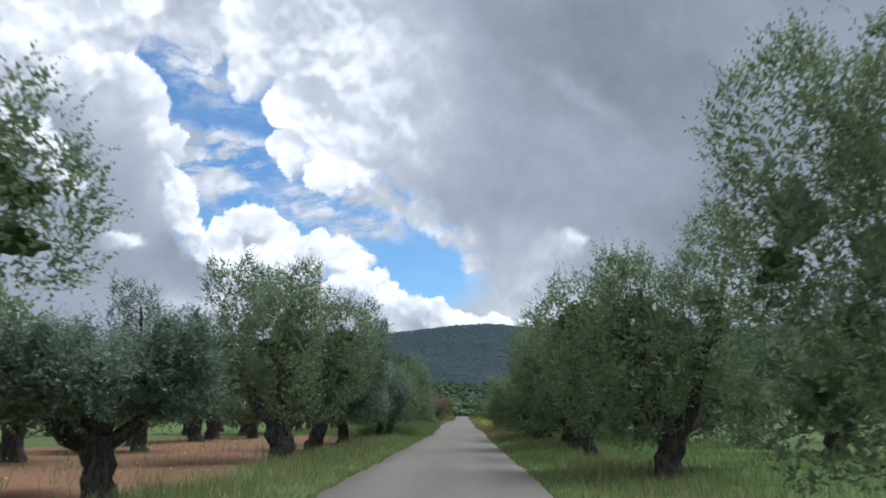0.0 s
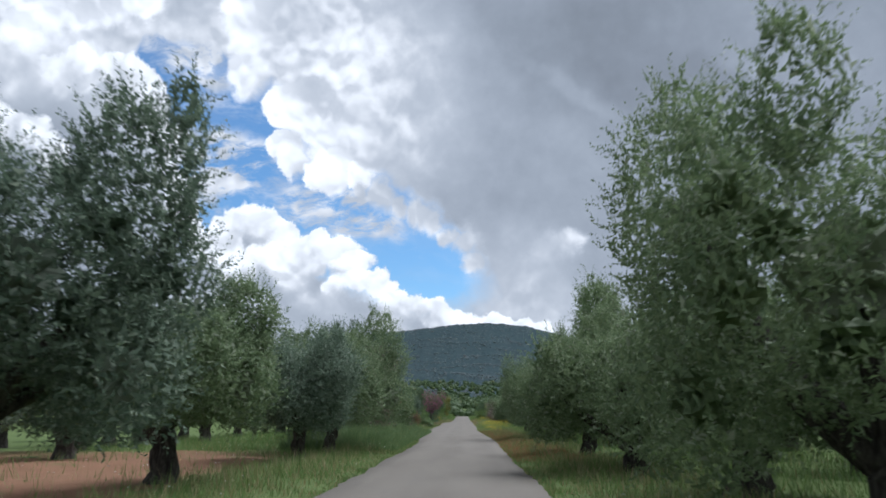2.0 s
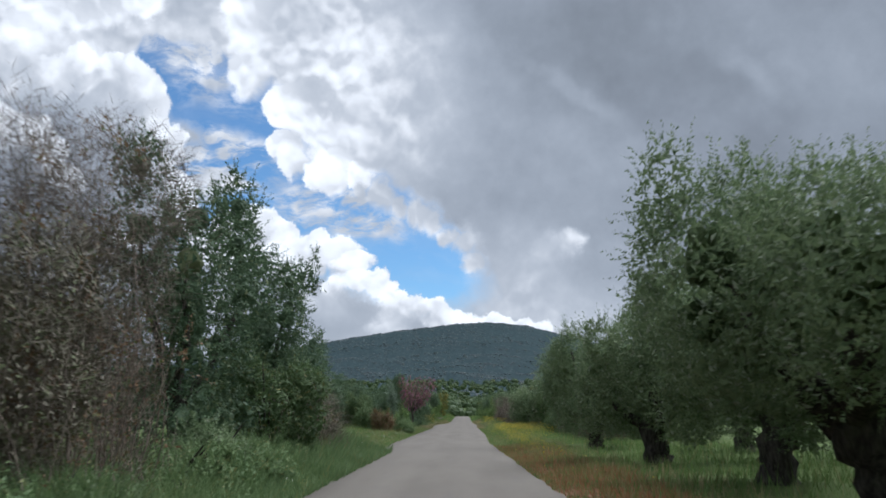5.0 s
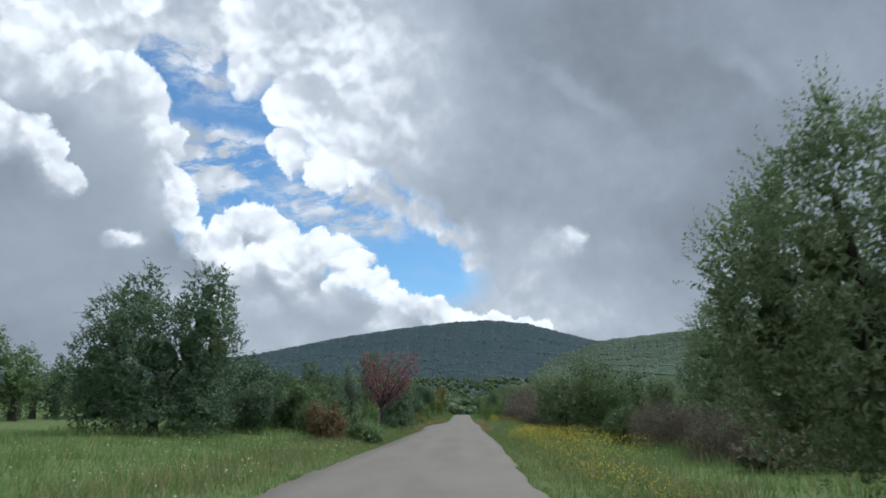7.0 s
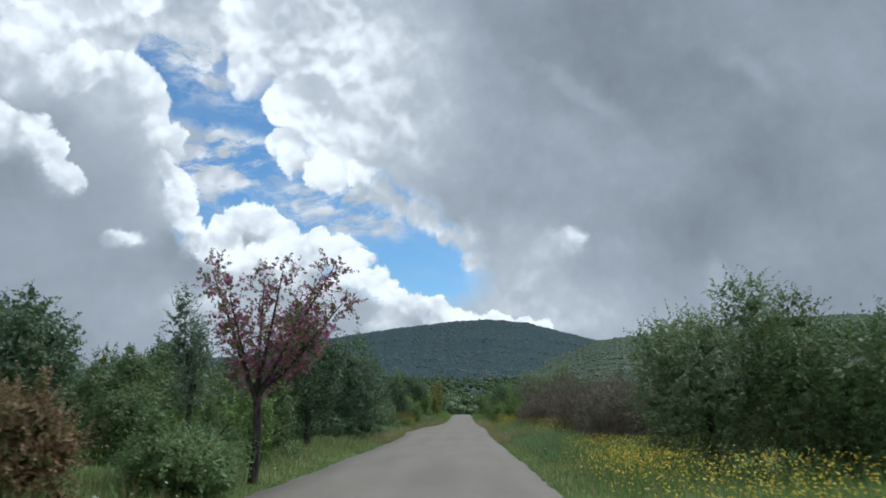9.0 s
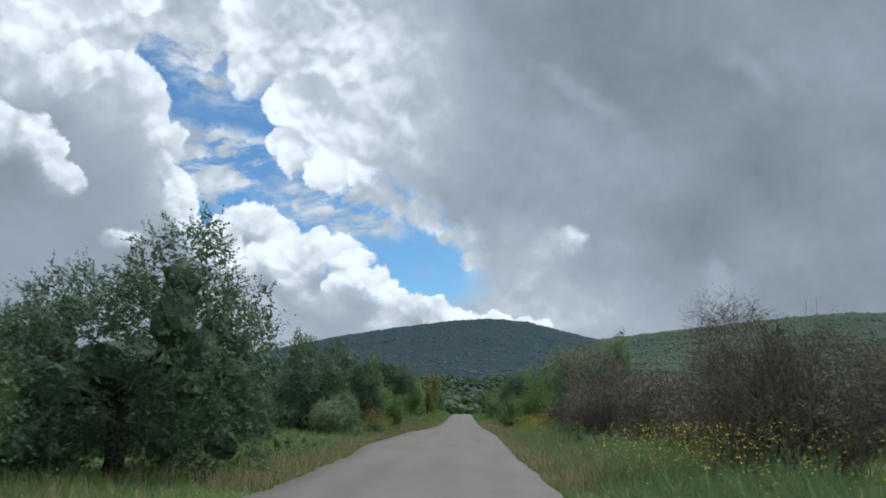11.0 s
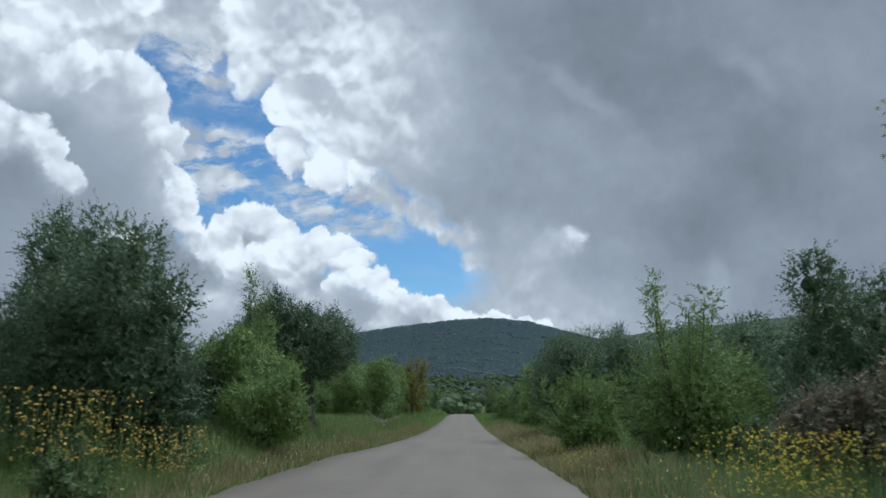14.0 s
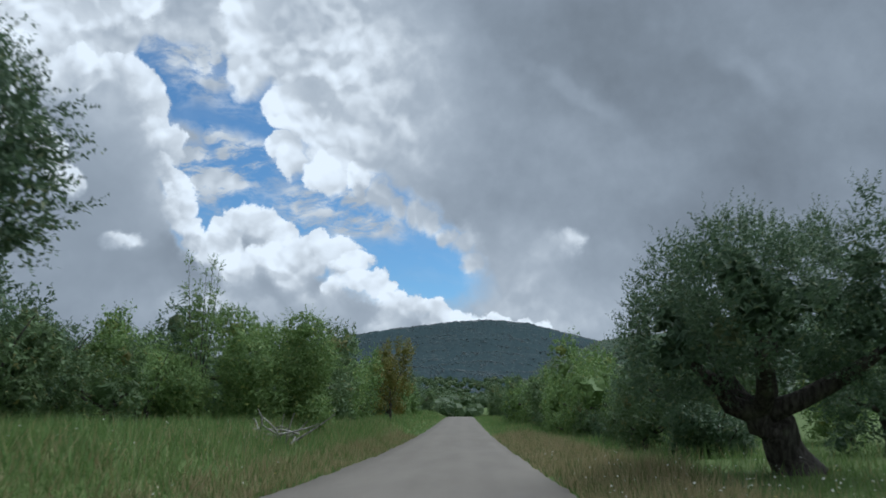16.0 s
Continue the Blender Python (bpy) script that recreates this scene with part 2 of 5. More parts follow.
WEED = leaf_material("weed_leaf", (0.090, 0.155, 0.062), (0.190, 0.265, 0.115), (0.22, 0.24, 0.10))
YELLOW_GREEN = leaf_material("yellowing_leaf", (0.10, 0.12, 0.025), (0.22, 0.20, 0.05), (0.28, 0.16, 0.04))
RUST = leaf_material("rust_leaf", (0.115, 0.080, 0.048), (0.260, 0.165, 0.092), (0.12, 0.15, 0.05), 0.2)
JUDAS = leaf_material("judas_leaf", (0.090, 0.100, 0.040), (0.200, 0.150, 0.090), (0.36, 0.09, 0.25), 0.28)
PINK = leaf_material("judas_blossom", (0.30, 0.07, 0.22), (0.45, 0.14, 0.36), (0.16, 0.14, 0.05), 0.15)
SCRUB = leaf_material("scrub_leaf", (0.070, 0.076, 0.050), (0.170, 0.160, 0.105), (0.20, 0.14, 0.09), 0.15)
YELLOW = leaf_material("yellow_petal", (0.50, 0.40, 0.05), (0.66, 0.54, 0.08), (0.5, 0.3, 0.03), 0.1)
AMBER = leaf_material("amber_petal", (0.40, 0.27, 0.06), (0.56, 0.40, 0.10), (0.2, 0.2, 0.05), 0.2)
WHITE = leaf_material("white_petal", (0.6, 0.6, 0.55), (0.75, 0.75, 0.7), (0.6, 0.5, 0.2), 0.1)
GRASS = leaf_material("grass_blade", (0.082, 0.150, 0.044), (0.195, 0.282, 0.092), (0.30, 0.26, 0.13), 0.08)
DRY = leaf_material("dry_grass_blade", (0.22, 0.18, 0.095), (0.40, 0.34, 0.20), (0.10, 0.13, 0.04), 0.25)
RUSSET = leaf_material("russet_litter", (0.19, 0.095, 0.045), (0.38, 0.21, 0.105), (0.12, 0.13, 0.05), 0.12)


def bark_material(name, dark, light):
    m, gr = material(name)
    place = gr.node("ShaderNodeTexCoord").outputs["Object"]
    ridged = gr.noise(gr.vec("MULTIPLY", place, (1, 1, 0.25)), 14.0, 6.0, 0.65)
    moss = gr.noise(place, 2.2, 3.0)
    col = gr.mix(gr.step(ridged, 0.35, 0.7), rgb(*dark), rgb(*light))
    col = gr.mix(gr.step(moss, 0.55, 0.75, 0.0, 0.5), col, rgb(0.13, 0.14, 0.09))
    finish(gr, col, 0.9, ridged, 0.9, 0.05, gloss=0.2)
    return m


BARK = bark_material("olive_bark", (0.024, 0.021, 0.019), (0.095, 0.086, 0.074))
TWIG = bark_material("bare_twig", (0.100, 0.082, 0.066), (0.240, 0.198, 0.160))
BRUSH = leaf_material("brown_brushwood", (0.098, 0.092, 0.064), (0.200, 0.178, 0.128), (0.12, 0.14, 0.07), 0.2, 0.0)
DEADWOOD = bark_material("bleached_wood", (0.16, 0.15, 0.14), (0.42, 0.40, 0.37))


def road_material():
    m, gr = material("worn_asphalt")
    place = gr.node("ShaderNodeTexCoord").outputs["Object"]
    grit = gr.noise(place, 60.0, 3.0, 0.7)
    patch = gr.noise(gr.vec("MULTIPLY", place, (1, 0.18, 1)), 0.9, 4.0)
    crack = gr.node("ShaderNodeTexVoronoi", feature="DISTANCE_TO_EDGE")
    gr.put(crack.inputs["Vector"], gr.vec("ADD", place, gr.scaled(gr.noise(place, 1.5, 4.0, 0.6, True), 0.9)))
    crack.inputs["Scale"].default_value = 0.45
    col = gr.mix(gr.step(patch, 0.3, 0.7), rgb(0.092, 0.082, 0.068), rgb(0.118, 0.106, 0.089))
    col = gr.mix(gr.step(grit, 0.35, 0.7, 0.0, 0.4), col, rgb(0.170, 0.152, 0.128))
    col = gr.mix(gr.step(crack.outputs["Distance"], 0.012, 0.0, 0.0, 0.6), col, rgb(0.09, 0.085, 0.08))
    # tar streaks and dust worn along the wheel tracks
    x = gr.node("ShaderNodeSeparateXYZ")
    gr.put(x.inputs[0], place)
    track = gr.math("ABSOLUTE", gr.math("SUBTRACT", gr.math("ABSOLUTE", gr.math("ADD", x.outputs[0], 0.6)), 0.75))
    col = gr.mix(gr.step(track, 0.45, 0.05, 0.0, 0.25), col, rgb(0.145, 0.130, 0.110))
    finish(gr, col, 0.85, grit, 0.35, 0.01, gloss=0.3)
    return m


def ground_material():
    m, gr = material("grassy_earth")
    place = gr.node("ShaderNodeTexCoord").outputs["Object"]
    s = gr.node("ShaderNodeSeparateXYZ")
    gr.put(s.inputs[0], place)
    x, y = s.outputs[0], s.outputs[1]
    wave = gr.math("MULTIPLY_ADD", gr.noise(place, 0.25, 4.0), 6.0, -3.0)
    lump = gr.noise(place, 1.6, 5.0, 0.65)
    grain = gr.noise(place, 14.0, 4.0, 0.7)
    green = gr.mix(lump, rgb(0.046, 0.078, 0.026), rgb(0.108, 0.145, 0.050))
    green = gr.mix(gr.step(grain, 0.45, 0.75, 0.0, 0.5), green, rgb(0.105, 0.125, 0.048))
    earth = gr.mix(lump, rgb(0.110, 0.060, 0.036), rgb(0.230, 0.130, 0.080))
    earth = gr.mix(gr.step(grain, 0.5, 0.8, 0.0, 0.5), earth, rgb(0.30, 0.20, 0.13))
    # ploughed red earth between the olive trees, grass elsewhere
    far_left = gr.step(gr.math("MULTIPLY_ADD", wave, 0.4, x), -5.0, -6.4)
    before = gr.step(gr.math("ADD", y, wave), 56.0, 48.0)
    strip = gr.step(gr.math("ADD", x, wave), -19.0, -16.0)
    soil = gr.math("MULTIPLY", gr.math("MULTIPLY", far_left, before), strip)
    soil = gr.math("MULTIPLY", soil, gr.step(gr.noise(place, 0.5, 4.0), 0.30, 0.42))
    # bare earth along the verge
    right_verge = gr.math("MULTIPLY", gr.step(x, 1.0, 1.5), gr.step(gr.math("MULTIPLY_ADD", wave, 0.25, x), 3.9, 3.2))
    stretch = gr.math("MULTIPLY", gr.step(y, 46.0, 56.0), gr.step(y, 92.0, 84.0))
    litter = gr.math("MULTIPLY", right_verge, stretch)
    patch = gr.node("ShaderNodeVectorMath", operation="LENGTH")
    gr.put(patch.inputs[0], gr.vec("MULTIPLY", gr.vec("SUBTRACT", place, (-5.1, 160.5, 0.0)), (0.7, 0.28, 0.0)))
    bare = gr.step(gr.math("MULTIPLY_ADD", lump, 0.8, patch.outputs["Value"]), 1.5, 1.1)
    soil = gr.math("MAXIMUM", soil, gr.math("MAXIMUM", litter, bare))
    col = gr.mix(soil, green, earth)
    finish(gr, col, 0.95, gr.math("ADD", lump, grain), 0.6, 0.08, gloss=0.1)
    return m


def hill_material(name, dark, light, rock, tint):
    """Scrub-covered slopes: dark clumps of bushes on lighter ground, with bare stony streaks."""
    m, gr = material(name)
    place = gr.node("ShaderNodeTexCoord").outputs["Object"]
    bushes = gr.node("ShaderNodeTexVoronoi", feature="F1")
    gr.put(bushes.inputs["Vector"], gr.vec("ADD", place, gr.scaled(gr.noise(place, 0.02, 3.0, 0.6, True), 30.0)))
    bushes.inputs["Scale"].default_value = 0.055
    clump = gr.step(bushes.outputs["Distance"], 0.25, 0.75)
    broad_ = gr.noise(place, 0.0040, 6.0, 0.65)
    small = gr.noise(place, 0.03, 5.0, 0.7)
    col = gr.mix(gr.math("MULTIPLY", clump, gr.math("MULTIPLY_ADD", small, 1.6, -0.2, clamp=True)), rgb(*dark), rgb(*light))
    col = gr.mix(gr.step(broad_, 0.42, 0.66, 0.0, 0.65), col, rgb(*tint))
    col = gr.mix(gr.step(gr.noise(place, 0.012, 6.0, 0.75), 0.58, 0.70, 0.0, 0.55), col, rgb(*rock))
    finish(gr, col, 1.0, gr.math("SUBTRACT", gr.math("MULTIPLY", small, 0.6), clump), 0.4, 6.0, gloss=0.0)
    return m


ROAD = road_material()
EARTH = ground_material()
# mountain colours: blue of distance haze and dark of cloud shade mixed in
MOUNTAIN_HAZED = hill_material("mountain_scrub_hazed", (0.030, 0.046, 0.052), (0.046, 0.066, 0.068), (0.060, 0.078, 0.078), (0.034, 0.053, 0.058))
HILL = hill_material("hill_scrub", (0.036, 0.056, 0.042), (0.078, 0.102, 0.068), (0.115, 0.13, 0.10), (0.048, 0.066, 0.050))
# the same haze blue put into the leaves of the mountain's trees
HAZED_WOODS = leaf_material("mountain_wood_hazed", (0.026, 0.042, 0.048), (0.044, 0.066, 0.068), (0.055, 0.075, 0.065), 0.1, 0.0)
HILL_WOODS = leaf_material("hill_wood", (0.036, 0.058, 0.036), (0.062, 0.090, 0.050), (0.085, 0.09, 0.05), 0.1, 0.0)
WOODS = leaf_material("far_wood_leaf", (0.030, 0.060, 0.022), (0.078, 0.122, 0.044), (0.12, 0.14, 0.05))

# ---------------------------------------------------------------- meshes


def link_mesh(name, verts, faces, mats, parent=None, smooth=False, slots=None):
    """One mesh object from arrays: verts (n, 3) and faces (m, 3 or 4)."""
    verts, faces = np.asarray(verts, np.float32), np.asarray(faces, np.int32)
    me = bpy.data.meshes.new(name)
    me.vertices.add(len(verts))
    me.vertices.foreach_set("co", verts.ravel())
    k = faces.shape[1]
    me.loops.add(faces.size)
    me.loops.foreach_set("vertex_index", faces.ravel())
    me.polygons.add(len(faces))
    me.polygons.foreach_set("loop_start", np.arange(0, faces.size, k, dtype=np.int32))
    me.polygons.foreach_set("loop_total", np.full(len(faces), k, np.int32))
    me.polygons.foreach_set("use_smooth", np.full(len(faces), bool(smooth)))
    for mt in (mats if isinstance(mats, (list, tuple)) else [mats]):
        me.materials.append(mt)
    if slots is not None:
        me.polygons.foreach_set("material_index", np.asarray(slots, np.int32))
    me.update(calc_edges=True)
    ob = new(name, me)
    ob.parent = parent
    return ob


def soft_step(v, a, b):
    s = np.clip((np.asarray(v, float) - a) / (b - a), 0, 1)
    return s * s * (3 - 2 * s)


def wobble(x, y, scale, seed=0.0):
    """Cheap smooth waves of several lengths, about -1 to 1."""
    x, y = np.asarray(x, float) * scale + seed, np.asarray(y, float) * scale - seed
    return (np.sin(1.3 * x + 1.7 * np.sin(0.7 * y + seed)) + np.sin(1.9 * y + 1.3 * np.sin(1.1 * x)) + 0.6 * np.sin(3.7 * x + 2.9 * y)) / 2.6


EDGE_L = ((-40, 2.45), (12, 2.44), (46, 2.35), (58, 2.2), (64, 2.35), (72, 2.7), (84, 3.1), (96, 3.43), (142, 3.45), (150, 3.55), (158, 4.05), (162, 4.25),
          (167, 4.1), (185, 4.1), (190, 3.65), (196, 3.25), (210, 2.9), (400, 2.6))
EDGE_R = ((-40, 1.5), (12, 1.5), (46, 1.45), (58, 1.6), (66, 1.7), (80, 1.5), (96, 1.28), (110, 1.5), (118, 1.6), (150, 1.6), (162, 1.8), (173, 2.0), (185, 2.0), (196, 1.85), (400, 1.7))


def edge(y, table):
    ys_, xs_ = zip(*table)
    return np.interp(np.asarray(y, float), ys_, xs_)


def left_edge(y):
    return -edge(y, EDGE_L) + 0.07 * wobble(0, y, 0.9) + 0.06 * wobble(3, y, 2.9)


def right_edge(y):
    return edge(y, EDGE_R) + 0.05 * wobble(9, y, 0.85) + 0.05 * wobble(5, y, 2.7)


def land(x, y):
    """Height of the ground."""
    x, y = np.asarray(x, float), np.asarray(y, float)
    z = 1.25 * soft_step(y, 215, 335) - 0.9 * soft_step(y, 335, 380) + 0.03 * np.maximum(y - 370, 0) * soft_step(y, 370, 520)
    off_l, off_r = np.maximum(-x - edge(y, EDGE_L) - 0.1, 0), np.maximum(x - edge(y, EDGE_R) - 0.1, 0)
    z = z + 0.045 * np.minimum(off_l, 26) * soft_step(y, 82, 112)
    z = z + 0.75 * soft_step(off_l, 0.2, 2.4) * soft_step(y, 172, 186)
    z = z + 0.035 * np.minimum(off_r, 40) * soft_step(y, 95, 125)
    rough = soft_step(np.maximum(off_l, off_r), 0.3, 3.0)
    return z + rough * 0.10 * wobble(x, y, 0.5, 2.0)


def ground():
    xs = np.concatenate([-np.geomspace(4800, 14, 34), np.arange(-13.5, 13.6, 0.45), np.geomspace(14, 4800, 34)])
    ys = np.concatenate([-np.geomspace(4000, 12, 20), np.arange(-10, 240, 1.0), np.geomspace(241, 4800, 60)])
    gx, gy = np.meshgrid(xs, ys)
    gz = land(gx, gy)
    inside = (gx > left_edge(gy) + 0.1) & (gx < right_edge(gy) - 0.1)
    gz = gz - 0.05 * inside
    n, k = len(ys), len(xs)
    idx = np.arange(n * k).reshape(n, k)
    faces = np.stack([idx[:-1, :-1], idx[:-1, 1:], idx[1:, 1:], idx[1:, :-1]], -1).reshape(-1, 4)
    ob = link_mesh("ground", np.stack([gx, gy, gz], -1).reshape(-1, 3), faces, EARTH, smooth=True)
    tagged(ob, "rough grassy verge and ploughed red earth beside the road", "ground", kind="structure")


def road():
    ys = np.concatenate([np.arange(-30, 240, 0.5), np.arange(240, 385, 2.0)])
    frac = np.linspace(0, 1, 9)
    a, b = left_edge(ys)[:, None], right_edge(ys)[:, None]
    gx = a + (b - a) * frac
    gy = np.repeat(ys[:, None], 9, 1)
    crown_ = 0.035 * (1 - (2 * frac - 1) ** 2)
    gz = land(np.zeros_like(gx), gy) + 0.015 + crown_
    # broken edges go down into the ground
    top = np.stack([gx, gy, gz], -1)
    lo_l, lo_r = top[:, :1].copy(), top[:, -1:].copy()
    lo_l[..., 0] -= 0.06
    lo_r[..., 0] += 0.06
    lo_l[..., 2] -= 0.10
    lo_r[..., 2] -= 0.10
    pts = np.concatenate([lo_l, top, lo_r], 1)
    n, k = pts.shape[:2]
    idx = np.arange(n * k).reshape(n, k)
    faces = np.stack([idx[:-1, :-1], idx[:-1, 1:], idx[1:, 1:], idx[1:, :-1]], -1).reshape(-1, 4)
    ob = link_mesh("road", pts.reshape(-1, 3), faces, ROAD, smooth=True)
    tagged(ob, "narrow worn grey asphalt country road with ragged edges", "road", kind="structure")


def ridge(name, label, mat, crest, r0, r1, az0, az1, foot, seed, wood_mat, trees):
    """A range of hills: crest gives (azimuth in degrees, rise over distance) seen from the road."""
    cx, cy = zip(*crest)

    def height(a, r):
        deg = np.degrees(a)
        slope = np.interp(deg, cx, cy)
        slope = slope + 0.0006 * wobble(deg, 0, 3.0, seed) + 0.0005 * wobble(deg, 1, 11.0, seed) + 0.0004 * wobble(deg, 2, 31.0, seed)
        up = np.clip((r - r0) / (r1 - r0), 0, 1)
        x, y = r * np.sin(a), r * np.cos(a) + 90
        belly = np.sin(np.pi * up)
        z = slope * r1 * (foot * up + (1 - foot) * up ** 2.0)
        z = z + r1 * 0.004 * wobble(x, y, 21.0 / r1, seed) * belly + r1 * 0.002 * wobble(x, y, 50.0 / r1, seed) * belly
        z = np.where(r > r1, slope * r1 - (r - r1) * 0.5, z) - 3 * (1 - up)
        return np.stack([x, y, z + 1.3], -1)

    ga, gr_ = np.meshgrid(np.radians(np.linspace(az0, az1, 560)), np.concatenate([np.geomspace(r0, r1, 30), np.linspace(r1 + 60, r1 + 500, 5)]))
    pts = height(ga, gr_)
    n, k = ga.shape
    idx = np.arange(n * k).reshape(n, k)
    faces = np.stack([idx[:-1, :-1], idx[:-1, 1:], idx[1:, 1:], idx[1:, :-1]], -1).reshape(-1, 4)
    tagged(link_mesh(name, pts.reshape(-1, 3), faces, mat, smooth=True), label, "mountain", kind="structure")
    # the trees and bushes that cover it
    rng = np.random.default_rng(int(seed * 7) + 400)
    a = np.radians(rng.uniform(max(az0 + 1, -26), min(az1 - 1, 33), trees))
    r = r0 * (r1 * 0.995 / r0) ** rng.uniform(0.02, 1, trees) ** 0.8
    r[: trees // 12] = r1 * rng.uniform(0.985, 1.003, trees // 12)
    spot = height(a, r)
    keep = wobble(spot[:, 0], spot[:, 1], 0.016, seed) + rng.uniform(-0.8, 1.6, trees) > -0.2
    spot, r = spot[keep], r[keep]
    m = len(spot)
    size = rng.uniform(2.6, 6.2, m) * (0.45 + 0.55 * r / r1)
    v = np.array([(1, 0, 0), (0, 1, 0), (-1, 0, 0), (0, -1, 0), (0, 0, 1), (0, 0, -1)], float)
    f = np.array([(0, 1, 4), (1, 2, 4), (2, 3, 4), (3, 0, 4), (1, 0, 5), (2, 1, 5), (3, 2, 5), (0, 3, 5)])
    shape = np.stack([size, size, size * rng.uniform(0.4, 0.75, m)], -1)[:, None]
    blob = spot[:, None] + np.array([0, 0, 0.10]) * shape + v[None] * shape * rng.uniform(0.65, 1.15, (m, len(v), 1))
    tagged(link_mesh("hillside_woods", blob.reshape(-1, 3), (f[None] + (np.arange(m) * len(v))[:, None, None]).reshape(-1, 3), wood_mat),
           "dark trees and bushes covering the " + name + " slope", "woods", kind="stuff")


# ---------------------------------------------------------------- plants


def unit(v):
    return v / np.maximum(np.linalg.norm(v, axis=-1, keepdims=True), 1e-6)


def leaf_quads(base, axis, side, length, half):
    """Diamond leaves as (n * 4, 3) points."""
    mid = base + axis * (length * 0.45)[:, None]
    return np.stack([base, mid + side * half[:, None], base + axis * length[:, None], mid - side * half[:, None]], 1).reshape(-1, 3)


def leaf_blades(base, axis, side, length, half):
    """Small leaves as single triangles, (n * 3, 3) points."""
    return np.stack([base - side * (half * 0.5)[:, None], base + axis * (length * 0.45)[:, None] + side * (half * 1.3)[:, None], base + axis * length[:, None]], 1).reshape(-1, 3)


def open_places(rng, lobes, count, lo, hi):
    """Places in the outer part of the lobes that are not buried in another lobe."""
    lobes = np.asarray(lobes, float)
    weight = lobes[:, 3] * lobes[:, 5]
    many = count * 3 if len(lobes) < 60 else count
    which = rng.choice(len(lobes), many, p=weight / weight.sum())
    lb = lobes[which]
    out = unit(rng.normal(size=(many, 3)))
    root = lb[:, :3] + out * lb[:, 3:] * rng.uniform(lo, hi, (many, 1))
    if many > count:
        buried = np.zeros(many)
        for other in lobes:
            buried += np.linalg.norm((root - other[:3]) / other[3:], axis=1) < 0.68
        order = np.argsort(buried + rng.uniform(0, 0.5, many), kind="stable")[:count]
        lb, out, root = lb[order], out[order], root[order]
    return lb, out, root


def sprigs(rng, lobes, count, per, sprig, leaf, half, upward=0.35, spread=0.5, inner=0.5, shingle=1.0):
    """Leafy shoots growing out of ellipsoid lobes (cx, cy, cz, rx, ry, rz); the leaves face outward, more or less."""
    lobes = np.asarray(lobes, float)
    lb, out, root = open_places(rng, lobes, count, inner, 0.98)
    grow = unit(out * 0.8 + np.array([0, 0, 1.0]) * upward + rng.normal(size=(count, 3)) * spread * 0.6)
    size = sprig * rng.uniform(0.5, 1.35, count)
    step = (np.arange(per) + 0.4) / per
    base = root[:, None] + grow[:, None] * (size[:, None] * step)[..., None]
    base[..., 2] -= 0.12 * size[:, None] * step ** 2 * rng.uniform(-0.5, 1.5, (count, 1))
    around = unit(rng.normal(size=(count, per, 3)))
    side_ = unit(np.cross(np.broadcast_to(grow[:, None], around.shape), around))
    axis = unit(grow[:, None] * 0.75 + side_)
    face = shingle * (out[:, None] + np.array([0, 0, 0.35])) + 0.75 * unit(rng.normal(size=(count, per, 3)))
    flat = unit(np.cross(axis, face))
    shape = rng.uniform(0.65, 1.25, (count, per)) * (1 - 0.35 * step)
    return leaf_blades(base.reshape(-1, 3), axis.reshape(-1, 3), flat.reshape(-1, 3), (leaf * shape).ravel(), (half * shape).ravel())


def tri_faces(points):
    return np.arange(len(points)).reshape(-1, 3)


def quad_faces(points, start=0):
    return np.arange(start, start + len(points)).reshape(-1, 4)


def clumps(rng, lobes, count, size):
    """Bunches of foliage, one over another like shingles, under the outer shoots."""
    lb, out, at = open_places(rng, lobes, count, 0.5, 0.97)
    n = len(at)
    axis = unit(np.cross(out, rng.normal(size=(n, 3))) + 0.5 * out + 0.45 * rng.normal(size=(n, 3)))
    side_ = unit(np.cross(axis, out + np.array([0, 0, 0.3]) + 0.7 * rng.normal(size=(n, 3))))
    ln = size * rng.uniform(0.6, 1.35, n)
    return leaf_blades(at - axis * ln[:, None] * 0.5, axis, side_, ln, ln * rng.uniform(0.16, 0.30, n))


def ball(cuts):
    """Points and faces of a small round mesh."""
    bm = bmesh.new()
    bmesh.ops.create_icosphere(bm, subdivisions=cuts, radius=1.0)
    v = np.array([q.co[:] for q in bm.verts])
    f = np.array([[q.index for q in w.verts] for w in bm.faces])
    bm.free()
    return v, f


BALLS = {1: ball(1), 2: ball(2), 3: ball(3)}


def inner_mass(rng, lobes, cuts, scale=0.80):
    """The dense inside of a crown: a crumpled mass of foliage in each large lobe, none in an olive's airy heads."""
    v, f = BALLS[cuts]
    pts, faces = [], []
    for lb in lobes:
        lb = np.asarray(lb, float)
        heart = np.asarray(lobes[0], float)
        if pts and (lb[3] < (0.40 if cuts < 3 else 0.60) or (cuts > 2 and lb[2] > heart[2] + 0.5 * heart[5])):
            continue
        s, i = scale, len(pts)
        rough = rng.uniform(0.5 if cuts < 3 else 0.12, 1.0, len(v))
        pts.append(lb[:3] + v * lb[3:] * (s * rough)[:, None])
        faces.append(f + i * len(v))
    return np.concatenate(pts), np.concatenate(faces)


